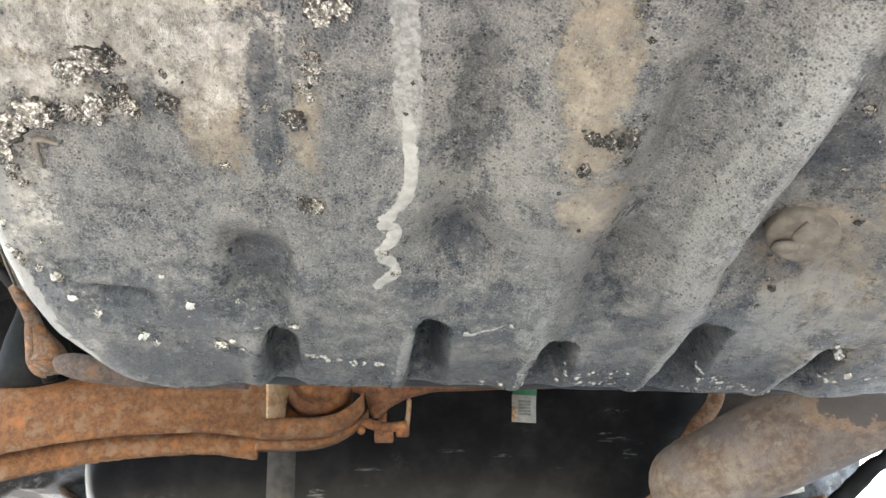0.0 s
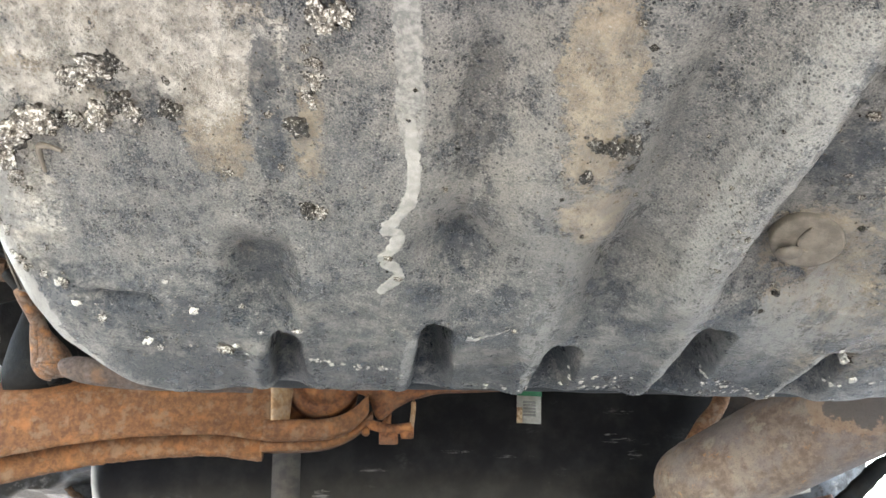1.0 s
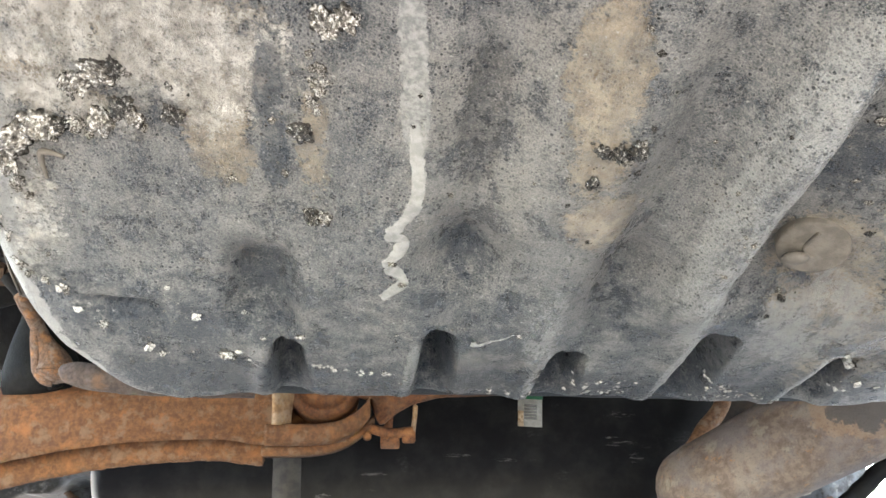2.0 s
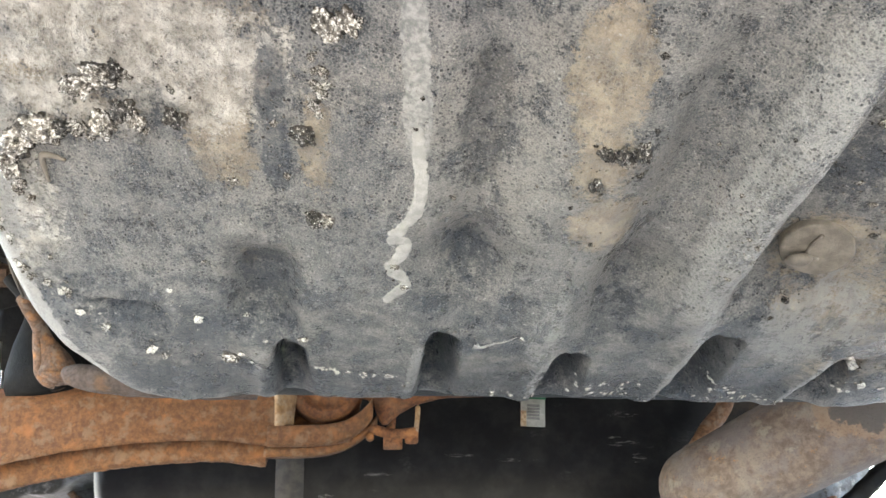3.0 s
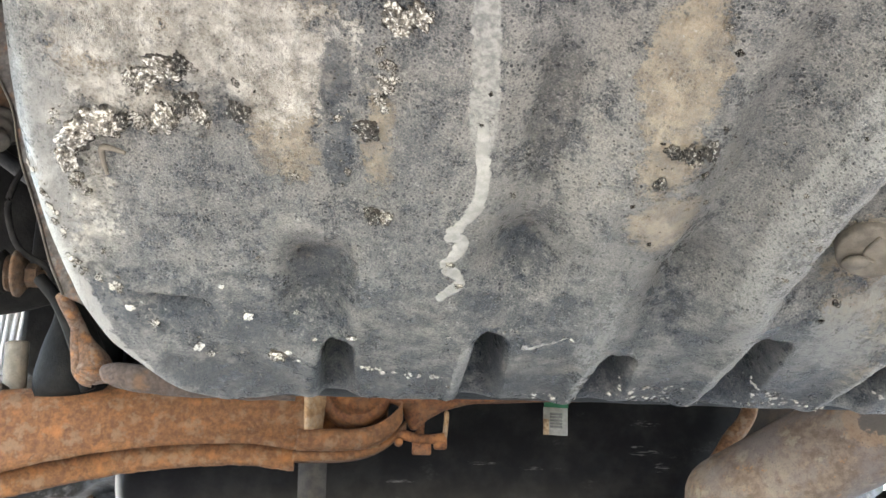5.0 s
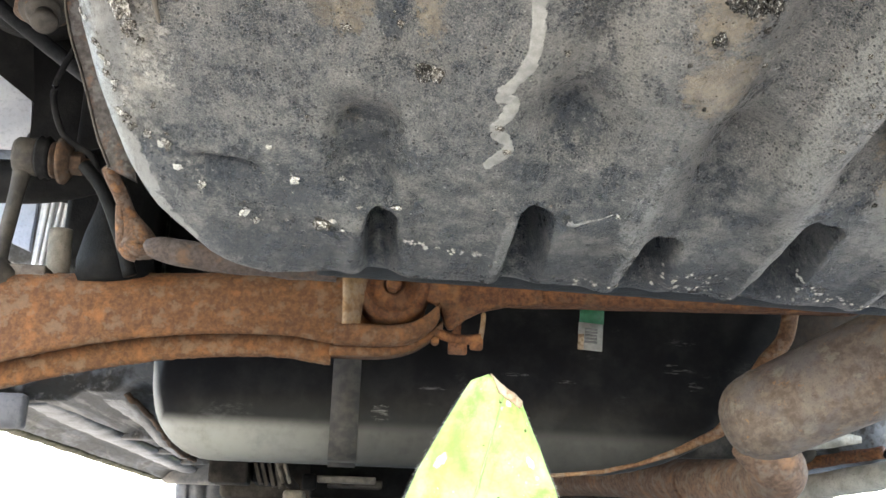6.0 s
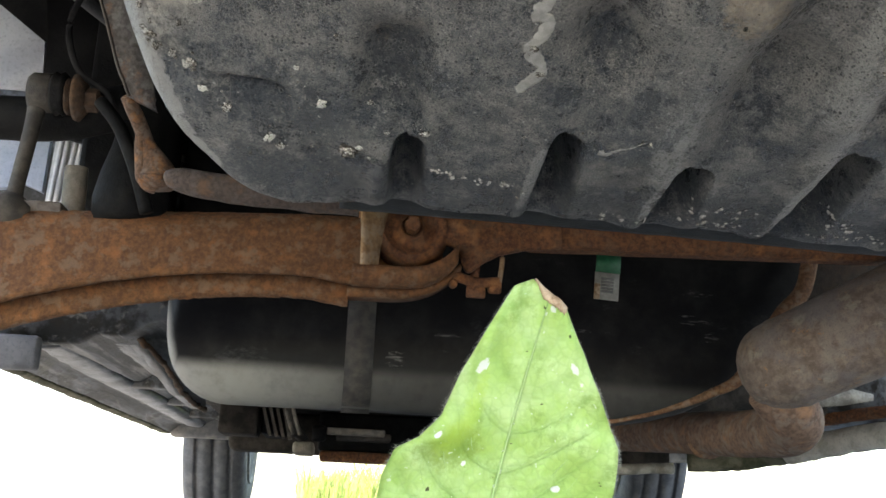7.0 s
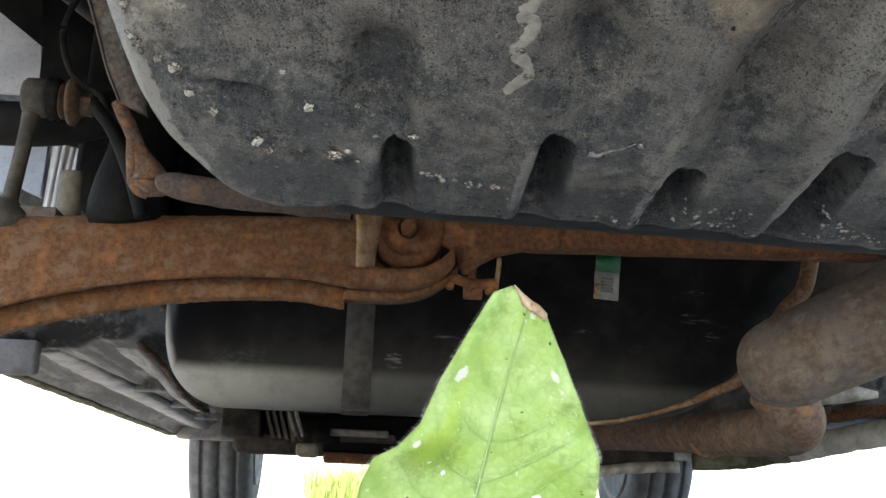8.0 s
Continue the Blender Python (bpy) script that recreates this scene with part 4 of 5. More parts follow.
def build_sill(x, side, start=1.60):
    sill = thing("car_sill", (x, 2.2, 0.245), "grimy grey painted steel sill of the car", "sill", "car sills")
    rings = []
    for i in range(60):
        y = start + (3.22 - start) * i / 59
        prof = [(0, 0.240), (0.012, 0.237), (0.03, 0.243), (0.05, 0.262), (0.07, 0.268), (0.13, 0.272), (0.15, 0.286), (0.19, 0.288), (0.22, 0.31), (0.25, 0.315), (0.26, 0.40), (0.26, 0.80), (-0.06, 0.80), (-0.06, 0.42), (-0.02, 0.29)]
        ring = []
        for px, pz in prof:
            j = 0.003 * noise.noise(Vector((y * 5, px * 12, x))) if 0.02 < px < 0.26 and pz < 0.35 else 0.0
            ring.append((x + side * px, y, pz + j))
        rings.append(ring)
    put(part("sill_panel", loft(bmesh.new(), rings), SILL), sill)
    ridge = spline([(x + side * 0.075, start + 0.03, 0.277), (x + side * 0.085, 2.0, 0.272), (x + side * 0.10, 2.5, 0.268), (x + side * 0.10, 3.15, 0.268)], 12)
    put(part("floor_ridge", tube(bmesh.new(), ridge, 0.030, 16, 50, 0.42, 0.0025), PAINT_OLD, label="worn blue-grey painted ridge"), sill)
    ridge = spline([(x + side * 0.165, start + 0.10, 0.296), (x + side * 0.175, 2.2, 0.288), (x + side * 0.18, 3.15, 0.286)], 12)
    put(part("floor_ridge", tube(bmesh.new(), ridge, 0.022, 14, 50, 0.45, 0.003), PAINT_OLD, label="worn blue-grey painted ridge"), sill)
    hem = spline([(x + side * 0.012, start, 0.2405), (x + side * 0.012, 2.4, 0.240), (x + side * 0.012, 3.2, 0.240)], 10)
    put(part("sill_hem", tube(bmesh.new(), hem, 0.014, 10, 60, 0.35, 0.003), MOSS, label="mossy grime along the sill's hem"), sill)
    # rear end cap, paler, and a jacking stiffener
    lo, hi = sorted((x - side * 0.005, x + side * 0.085))
    put(part("end_cap", block(bmesh.new(), lo, hi, start - 0.025, start, 0.226, 0.274, 0.006), PALE_GREY, label="pale grey sill end cap"), sill)
    for y in (2.1, 2.45, 2.8):
        lo, hi = sorted((x + side * 0.06, x + side * 0.22))
        put(part("stiffener", block(bmesh.new(), lo, hi, y, y + 0.05, 0.262, 0.30, 0.006), SILL), sill)
    return sill


build_sill(-0.505, 1)
build_sill(1.12, -1, 2.02)

# chassis rail that closes the space beside the tank
bm = block(bmesh.new(), -0.360, -0.262, 1.42, 2.9, 0.43, 0.80, 0.01)
tagged(part("chassis_rail", bm, BLACK), "black undersealed chassis rail beside the tank", "chassis rail")

# ---- wheel arch liner seen past the suspension ----
liner = thing("wheel_arch_panel", (-0.45, 1.57, 0.40), "pale white inner wheel arch panel with upright ribs", "wheel arch")
def slat(name, corners, material, depth=0.012, label=""):
    """A flat upright piece with the given x, z corners."""
    ring = [(x, 1.56, z) for x, z in corners]
    put(part(name, loft(bmesh.new(), [ring, [(x, y + depth, z) for x, y, z in ring]]), material, label=label, smooth=False), liner)


slat("panel", ((-0.62, 0.627), (-0.476, 0.627), (-0.464, 0.655), (-0.470, 0.715), (-0.515, 0.760), (-0.62, 0.860)), PALE_PAINT)
slat("panel", ((-0.545, 0.470), (-0.477, 0.478), (-0.470, 0.556), (-0.535, 0.556)), PALE_BLUE, label="pale blue-grey panel")
slat("panel", ((-0.4665, 0.484), (-0.441, 0.474), (-0.440, 0.557), (-0.461, 0.556)), PALE_BLUE, label="pale blue-grey panel")
slat("panel", ((-0.435, 0.452), (-0.413, 0.450), (-0.404, 0.428), (-0.386, 0.428), (-0.384, 0.568), (-0.432, 0.562)), PALE_PAINT)
for a, b in ((-0.428, -0.422), (-0.420, -0.414), (-0.410, -0.402), (-0.401, -0.394)):
    put(part("rib", tube(bmesh.new(), [(a, 1.557, 0.450), (a + 0.003, 1.556, 0.50), (b, 1.557, 0.562)], 0.0035, 8, 16), PALE_PAINT), liner)

put(part("arch_edge", loft(bmesh.new(), [[(-0.70, 1.53, 0.87), (-0.70, 1.53, 0.95), (-0.70, 1.54, 0.95), (-0.70, 1.54, 0.87)], [(-0.38, 1.53, 0.632), (-0.38, 1.53, 0.95), (-0.38, 1.54, 0.95), (-0.38, 1.54, 0.632)]]), BLACK, label="black edge of the wheel arch"), liner)

# ---- fuel tank ----
tank = thing("fuel_tank", (0.2, 1.7, 0.18), "glossy black moulded plastic fuel tank hung under the floor", "fuel tank")
END = ((0.37, 0.193), (0.41, 0.200), (0.455, 0.212), (0.50, 0.234), (0.536, 0.258), (0.565, 0.303), (0.60, 0.350), (0.628, 0.386), (0.645, 0.44), (0.655, 0.55))
rings = []
for x in [-0.242 + 0.05 * (1 - math.cos(math.pi / 2 * i / 20)) for i in range(21)] + [-0.192 + 0.865 * i / 110 for i in range(1, 111)]:
    low = np.interp(x, [0.0] + [e[0] + 0.018 for e in END], [0.193] + [e[1] for e in END])
    inset = 0.022 - math.sqrt(max(0.0, 0.022**2 - (max(0.0, -0.220 - x)) ** 2))
    r = 0.050 - 0.032 * smoothstep(x, 0.40, 0.58)
    y0, z0 = 1.50 + inset, low + 0.09 - math.sqrt(max(0.0, 0.09**2 - max(0.0, -0.152 - x) ** 2))
    arc = [(y0 + r - r * math.cos(a), z0 + r - r * math.sin(a)) for a in [math.pi / 2 * i / 8 for i in range(9)]]
    rings.append([(x, y, z) for y, z in [(y0, 0.80)] + arc + [(1.74, z0 + 0.035), (1.74, 0.80)]])
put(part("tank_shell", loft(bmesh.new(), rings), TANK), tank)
strap = []
for y, z in ((1.4975, 0.70), (1.4975, 0.45), (1.4975, 0.243), (1.502, 0.223), (1.513, 0.204), (1.548, 0.1905), (1.60, 0.198)):
    strap.append([(0.0, y, z), (0.038, y, z), (0.038, y + 0.004, z + 0.003), (0.0, y + 0.004, z + 0.003)])
put(part("strap", loft(bmesh.new(), strap), STRAP, label="dull grey-brown steel tank strap"), tank)
tilt = pose(0.360, 1.499, 0.40, 0, 3, 0)


def sticker(name, x0, x1, z0, z1, out, material, parent, label=""):
    bm = block(bmesh.new(), x0, x1, -out, 0.0005, z0, z1, 0)
    bm.transform(tilt)
    return put(part(name, bm, material, label=label), parent)


sticker("label_head", -0.017, 0.018, 0.001, 0.028, 0.0010, LABEL_GREEN, tank, "green head of a paper label")
paper = sticker("paper_label", -0.018, 0.017, -0.038, 0.001, 0.0014, LABEL_WHITE, tank, "white paper label with grey print")
bars = [sticker("print_bar", -0.009, 0.009, -0.010 - 0.0045 * n, -0.0065 - 0.0045 * n, 0.0019, INK, tank) for n in range(5)]
sticker("label_stain", -0.018, -0.010, -0.038, -0.016, 0.0017, LEAF_DRY, tank, "brown stain on the paper")
# rusty seam flange that curls round the tank's far end
seam = [(0.648, 1.46, 0.50), (0.640, 1.46, 0.43), (0.628, 1.46, 0.385), (0.600, 1.46, 0.352), (0.565, 1.465, 0.305), (0.536, 1.47, 0.258), (0.50, 1.475, 0.238), (0.455, 1.48, 0.218), (0.41, 1.49, 0.204), (0.36, 1.51, 0.194), (0.30, 1.54, 0.190), (0.22, 1.58, 0.192)]
put(part("seam_flange", tube(bmesh.new(), seam, lambda f: 0.008 - 0.0060 * smoothstep(f, 0.25, 0.75), 10, 60, 1.5, 0.001), RUST_SEAM, label="rusty orange seam flange"), tank)
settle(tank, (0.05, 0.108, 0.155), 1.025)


# ---- rear axle beam ----
axle = thing("axle_beam", (-0.2, 1.25, 0.29), "thick rusty brown pressed steel rear axle beam", "axle beam")


def beam_levels(x):
    """Top, lower edge and lip of the beam's face."""
    top = 0.362 + 0.012 * smoothstep(x, -0.3, 0.0) + 0.07 * min(0, x + 0.25)
    low = 0.309 - 0.58 * max(0.0, -0.07 - x) ** 2 - 0.006 * smoothstep(x, -0.05, 0.0)
    return top, low, low - 0.020 - 0.004 * smoothstep(-x, 0.05, 0.3)


rings, lips = [], []
for i in range(260):
    x = -0.62 + 0.64 * i / 259
    top, low, lip = beam_levels(x)
    j = 0.0012 * noise.noise(Vector((x * 40, 1, 1))) + 0.0009 * noise.noise(Vector((x * 190, 1, 1)))
    rings.append([(x, y, z + j) for y, z in ((1.260, top + 0.014), (1.232, top + 0.008), (1.222, top), (1.217, top - 0.012), (1.216, (top + low) / 2), (1.217, low + 0.010), (1.213, low + 0.003), (1.216, low - 0.001), (1.222, low), (1.245, low + 0.004), (1.30, low + 0.02), (1.30, top + 0.014))])
    if x < -0.002:
        k = 0.0012 * noise.noise(Vector((x * 50, 5, 1))) + 0.0012 * noise.noise(Vector((x * 170, 5, 1)))
        lips.append([(x, y, z + k) for y, z in ((1.238, low + 0.006), (1.236, lip + 0.004), (1.239, lip), (1.245, lip - 0.001), (1.290, lip + 0.01), (1.290, low + 0.012))])
put(part("beam_face", loft(bmesh.new(), rings), RUST), axle)
put(part("lower_lip", loft(bmesh.new(), lips), RUST, label="rusty folded lower lip"), axle)
# cradle that sweeps up round the bush
cradle = []
for i in range(30):
    f = i / 29
    x = 0.0 + 0.098 * f + 0.016 * f**3
    z = 0.311 + 0.030 * f**7
    cradle.append([(x, y, z + dz) for y, dz in ((1.205, 0.012), (1.202, 0.006), (1.204, -0.007), (1.212, -0.010), (1.25, -0.008), (1.25, 0.014))])
put(part("cradle", loft(bmesh.new(), cradle), RUST), axle)
under = []
for i in range(30):
    f = i / 29
    x = -0.004 + 0.110 * f + 0.014 * f**3
    z = 0.295 + 0.034 * f**5
    under.append([(x, y, z + dz) for y, dz in ((1.226, 0.008), (1.222, 0.003), (1.226, -0.003), (1.26, -0.002), (1.26, 0.009))])
put(part("cradle_lip", loft(bmesh.new(), under), RUST), axle)
put(part("bush_housing", lathe(bmesh.new(), (0.063, 1.215, 0.372), (0, 1, 0), [(0.012, 0.001), (0.010, 0.010), (0.006, 0.0105), (0.002, 0.012), (0.008, 0.014), (0.010, 0.026), (0.003, 0.030), (0.0, 0.034), (0.003, 0.040), (0.012, 0.043), (0.10, 0.044)], 40), RUST_RED), axle)
put(part("bolt_head", lathe(bmesh.new(), (0.063, 1.206, 0.372), (0, 1, 0), [(0, 0.001), (0, 0.0075), (0.0015, 0.009), (0.02, 0.009)], 6), RUST_RED, smooth=False), axle)
post = []
for i in range(24):
    f = i / 23
    z = 0.322 + 0.088 * f
    x0, x1 = 0.0075 - 0.006 * f**2, 0.024 + 0.012 * f**1.5
    post.append([(x0, 1.203 - 0.002 * f, z), (x0 + 0.0035, 1.199 - 0.002 * f, z), (x0 + 0.007, 1.201, z), (x1 + 0.004, 1.216, z), (x1 + 0.003, 1.222, z), (x0 + 0.002, 1.212, z)])
put(part("post", loft(bmesh.new(), post), RUST_PALE, label="pale rusty upright flange"), axle)
put(part("back_plate", block(bmesh.new(), 0.004, 0.102, 1.252, 1.262, 0.318, 0.43, 0.004), RUST_RED), axle)
# web that reaches to the thinner cross tube
web = []
for i in range(40):
    x = 0.100 + 0.131 * (i / 39) ** 1.3
    low = float(np.interp(x, (0.100, 0.111, 0.117, 0.121, 0.126, 0.131, 0.145, 0.163, 0.19, 0.231), (0.356, 0.353, 0.346, 0.332, 0.325, 0.326, 0.338, 0.348, 0.355, 0.360)))
    web.append([(x, 1.222, 0.42), (x, 1.218, low + 0.004), (x, 1.222, low), (x, 1.228, low), (x, 1.23, 0.42)])
put(part("web", loft(bmesh.new(), web), RUST_RED), axle)
bm = bmesh.new()
arm = []
for i in range(30):
    f = i / 29
    x = 0.20 + 0.42 * f
    low = 0.3610 + 0.014 * f + 0.001 * noise.noise(Vector((x * 20, 3, 8)))
    arm.append([(x, y, z) for y, z in ((1.225, 0.44), (1.222, low + 0.005), (1.228, low), (1.25, low - 0.001), (1.285, low + 0.012), (1.285, 0.44))])
put(part("cross_member", loft(bm, arm), RUST_RED), axle)
put(part("hanging_tab", block(bmesh.new(), 0.127, 0.148, 1.226, 1.234, 0.299, 0.316, 0.002), RUST_RED), axle)
put(part("tab_bar", tube(bmesh.new(), [(0.104, 1.23, 0.325), (0.120, 1.228, 0.320), (0.140, 1.228, 0.316), (0.163, 1.228, 0.318)], 0.0055, 10, 20, 1.0, 0.0008), RUST_RED), axle)
put(part("tab_stub", block(bmesh.new(), 0.151, 0.166, 1.226, 1.234, 0.305, 0.320, 0.003), RUST_RED), axle)
put(part("tab_lug", lathe(bmesh.new(), (0.112, 1.222, 0.313), (0, 1, 0), [(0, 0.001), (0, 0.004), (0.01, 0.005), (0.012, 0.001)], 14), RUST_RED), axle)
put(part("wire", tube(bmesh.new(), [(0.163, 1.23, 0.315), (0.166, 1.23, 0.340), (0.166, 1.23, 0.37)], 0.0028, 8, 14), RUST_PALE, label="thin rusty retaining wire"), axle)
put(part("gusset", loft(bmesh.new(), [[(0.138, 1.228, 0.345), (0.142, 1.228, 0.345), (0.142, 1.236, 0.345)], [(0.128, 1.228, 0.318), (0.140, 1.228, 0.318), (0.140, 1.236, 0.318)]]), RUST_RED), axle)

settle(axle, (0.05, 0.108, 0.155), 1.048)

# ---- rusty bar tight behind the well ----
bar = thing("brace_bar", (-0.09, 1.03, 0.32), "rough grey-brown rusty steel bar behind the well", "brace")
put(part("bar", tube(bmesh.new(), [(-0.176, 1.035, 0.3485), (-0.160, 1.032, 0.3425), (-0.130, 1.03, 0.3385), (-0.088, 1.03, 0.336), (-0.045, 1.03, 0.335), (-0.003, 1.03, 0.334)], lambda f: 0.013 - 0.009 * (1 - f) ** 8, 14, 50, 1.0, 0.0012), RUST_BAR), bar)

# ---- flange and tow eye beside the well ----
flange = thing("rail_flange", (-0.25, 1.0, 0.41), "grey rust-flecked steel flange edge beside the well", "flange")
rows = []
for i in range(60):
    f = i / 59
    p = spline([(-0.31, 0.998, 0.70), (-0.300, 0.998, 0.638), (-0.274, 0.999, 0.590), (-0.262, 1.0, 0.545), (-0.238, 1.003, 0.479), (-0.221, 1.008, 0.432), (-0.212, 1.013, 0.411)], 60)[i]
    w = 0.055 - 0.030 * smoothstep(f, 0.35, 1.0)
    j = Vector((0.0018 * noise.noise(Vector((f * 25, 2, 0))), 0, 0))
    rows.append([p + j, p + j + Vector((w, 0.002, -0.01)), p + j + Vector((w, 0.010, -0.01)), p + j + Vector((0, 0.006, 0))])
put(part("flange_plate", loft(bmesh.new(), rows), FLANGE), flange)
put(part("edge_lip", tube(bmesh.new(), [r[0] for r in rows[::4]] + [rows[-1][0]], 0.0014, 8, 60, 1.0, 0.0005), GREY_DARK, label="thin worn grey edge"), flange)
eye = thing("tow_eye", (-0.195, 1.055, 0.337), "rusty forged tow eye hanging beside the well", "tow eye")
put(part("shank", tube(bmesh.new(), [(-0.214, 1.02, 0.413), (-0.208, 1.035, 0.400), (-0.201, 1.048, 0.386), (-0.193, 1.056, 0.368), (-0.188, 1.06, 0.354), (-0.189, 1.06, 0.340)], lambda f: 0.0068 + 0.0105 * smoothstep(f, 0.42, 0.80) - 0.0125 * smoothstep(f, 0.88, 1.0) ** 2, 18, 60, 1.0, 0.001), RUST_TAN), eye)
put(part("loop", tube(bmesh.new(), [(-0.204, 1.046, 0.388), (-0.2035, 1.052, 0.372), (-0.2015, 1.056, 0.353), (-0.196, 1.058, 0.344), (-0.188, 1.06, 0.342)], 0.0058, 12, 36, 1.0, 0.0008), RUST_TAN), eye)

# ---- suspension seen past the well ----
link = thing("stabiliser_link", (-0.35, 1.2, 0.33), "grey stabiliser drop link with rubber bushes and rusty nuts", "drop link")
put(part("eye_ring", lathe(bmesh.new(), (-0.357, 1.2, 0.481), (1, 0, 0), [(0, 0.010), (0, 0.018), (0.004, 0.021), (0.022, 0.021), (0.026, 0.018), (0.026, 0.010)], 28), GREY_LINK), link)
put(part("rubber_bush", lathe(bmesh.new(), (-0.334, 1.2, 0.481), (1, 0, 0), [(0, 0.012), (0, 0.020), (0.004, 0.024), (0.008, 0.021), (0.012, 0.024), (0.016, 0.020), (0.017, 0.010)], 28), RUBBER), link)
put(part("washer", lathe(bmesh.new(), (-0.319, 1.2, 0.479), (1, 0, 0), [(0, 0.008), (0, 0.019), (0.003, 0.020), (0.006, 0.014), (0.010, 0.013)], 24), RUST_BROWN), link)
put(part("bush_cup", lathe(bmesh.new(), (-0.311, 1.2, 0.479), (1, 0, 0), [(0, 0.010), (0.001, 0.025), (0.005, 0.026), (0.012, 0.018), (0.014, 0.010)], 28), RUST_BROWN), link)
put(part("nut", lathe(bmesh.new(), (-0.298, 1.2, 0.477), (1, 0, 0), [(0, 0.004), (0, 0.013), (0.012, 0.013), (0.012, 0.006), (0.026, 0.006), (0.026, 0.001)], 6), RUST_BROWN, smooth=False), link)
put(part("rod", tube(bmesh.new(), [(-0.347, 1.2, 0.475), (-0.351, 1.2, 0.43), (-0.356, 1.2, 0.38), (-0.358, 1.2, 0.355)], lambda f: 0.008 + 0.004 * (2 * f - 1) ** 4, 14, 24), GREY_LINK), link)
put(part("ball_joint", lathe(bmesh.new(), (-0.36, 1.2, 0.325), (0, 0, 1), [(0, 0.004), (0.003, 0.018), (0.012, 0.027), (0.026, 0.026), (0.038, 0.014), (0.042, 0.008)], 26), GREY_DARK), link)
put(part("lower_nut", block(bmesh.new(), -0.346, -0.306, 1.19, 1.222, 0.337, 0.359, 0.002), RUST_DULL), link)

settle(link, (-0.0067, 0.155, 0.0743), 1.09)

damper = thing("shock_absorber", (-0.34, 1.16, 0.60), "brown dusty shock absorber with a bolted lower bush", "shock absorber")
put(part("tube", lathe(bmesh.new(), (-0.348, 1.16, 0.80), (0.008, 0, -0.165), [(0, 0.018), (0.06, 0.021), (0.14, 0.027), (0.166, 0.029), (0.170, 0.022)], 30), RUST_BROWN), damper)
put(part("bush_ring", lathe(bmesh.new(), (-0.336, 1.15, 0.640), (0.25, -0.5, -0.85), [(0, 0.024), (0.006, 0.026), (0.010, 0.023), (0.010, 0.019), (0.014, 0.019), (0.018, 0.016), (0.018, 0.006)], 28), GREY_LINK), damper)
put(part("bolt", lathe(bmesh.new(), (-0.332, 1.142, 0.626), (0.25, -0.4, -0.88), [(0, 0.010), (0.010, 0.013), (0.014, 0.015), (0.018, 0.013), (0.018, 0.002)], 20), GREY_LINK), damper)

strut = thing("suspension_arm", (-0.42, 1.34, 0.48), "black grimy trailing suspension arm", "suspension arm")
put(part("arm", tube(bmesh.new(), [(-0.62, 1.36, 0.505), (-0.45, 1.35, 0.503), (-0.36, 1.34, 0.505), (-0.28, 1.33, 0.525)], 0.027, 16, 30), BLACK), strut)
put(part("brake_hose", tube(bmesh.new(), [(-0.335, 1.28, 0.66), (-0.352, 1.28, 0.60), (-0.335, 1.28, 0.545), (-0.30, 1.28, 0.52), (-0.29, 1.28, 0.50)], 0.004, 8, 40), RUBBER), strut)
put(part("link_tube", tube(bmesh.new(), [(-0.46, 1.32, 0.735), (-0.40, 1.32, 0.69), (-0.32, 1.31, 0.63), (-0.24, 1.30, 0.57)], 0.010, 12, 20), GREY_BLACK), strut)
put(part("spring_seat", lathe(bmesh.new(), (-0.43, 1.40, 0.80), (0.05, 0, -1), [(0, 0.07), (0.03, 0.075), (0.05, 0.06), (0.06, 0.03)], 28), BLACK), strut)
put(part("side_plate", loft(bmesh.new(), [[(-0.452, 1.45, 0.80), (-0.30, 1.45, 0.80), (-0.30, 1.462, 0.80), (-0.452, 1.462, 0.80)], [(-0.43, 1.45, 0.665), (-0.30, 1.45, 0.665), (-0.30, 1.462, 0.665), (-0.43, 1.462, 0.665)], [(-0.427, 1.45, 0.58), (-0.30, 1.45, 0.58), (-0.30, 1.462, 0.58), (-0.427, 1.462, 0.58)], [(-0.39, 1.45, 0.52), (-0.30, 1.45, 0.50), (-0.30, 1.462, 0.50), (-0.39, 1.462, 0.52)]]), BLACK), strut)
stop = thing("bump_stop", (-0.29, 1.30, 0.37), "black rubber bump stop on the axle", "bump stop")
put(part("stop_cone", lathe(bmesh.new(), (-0.272, 1.30, 0.49), (0.12, 0, -1), [(0, 0.004), (0.0, 0.014), (0.03, 0.022), (0.06, 0.034), (0.09, 0.043), (0.12, 0.045), (0.125, 0.02)], 30), BLACK), stop)
put(part("stop_pipe", tube(bmesh.new(), [(-0.300, 1.26, 0.50), (-0.275, 1.255, 0.47), (-0.250, 1.25, 0.42), (-0.232, 1.25, 0.37)], 0.008, 10, 24), BLACK), stop)
put(part("grey_pipe", tube(bmesh.new(), [(-0.335, 1.33, 0.44), (-0.333, 1.33, 0.40), (-0.330, 1.33, 0.34)], 0.014, 12, 14), GREY_DULL), stop)

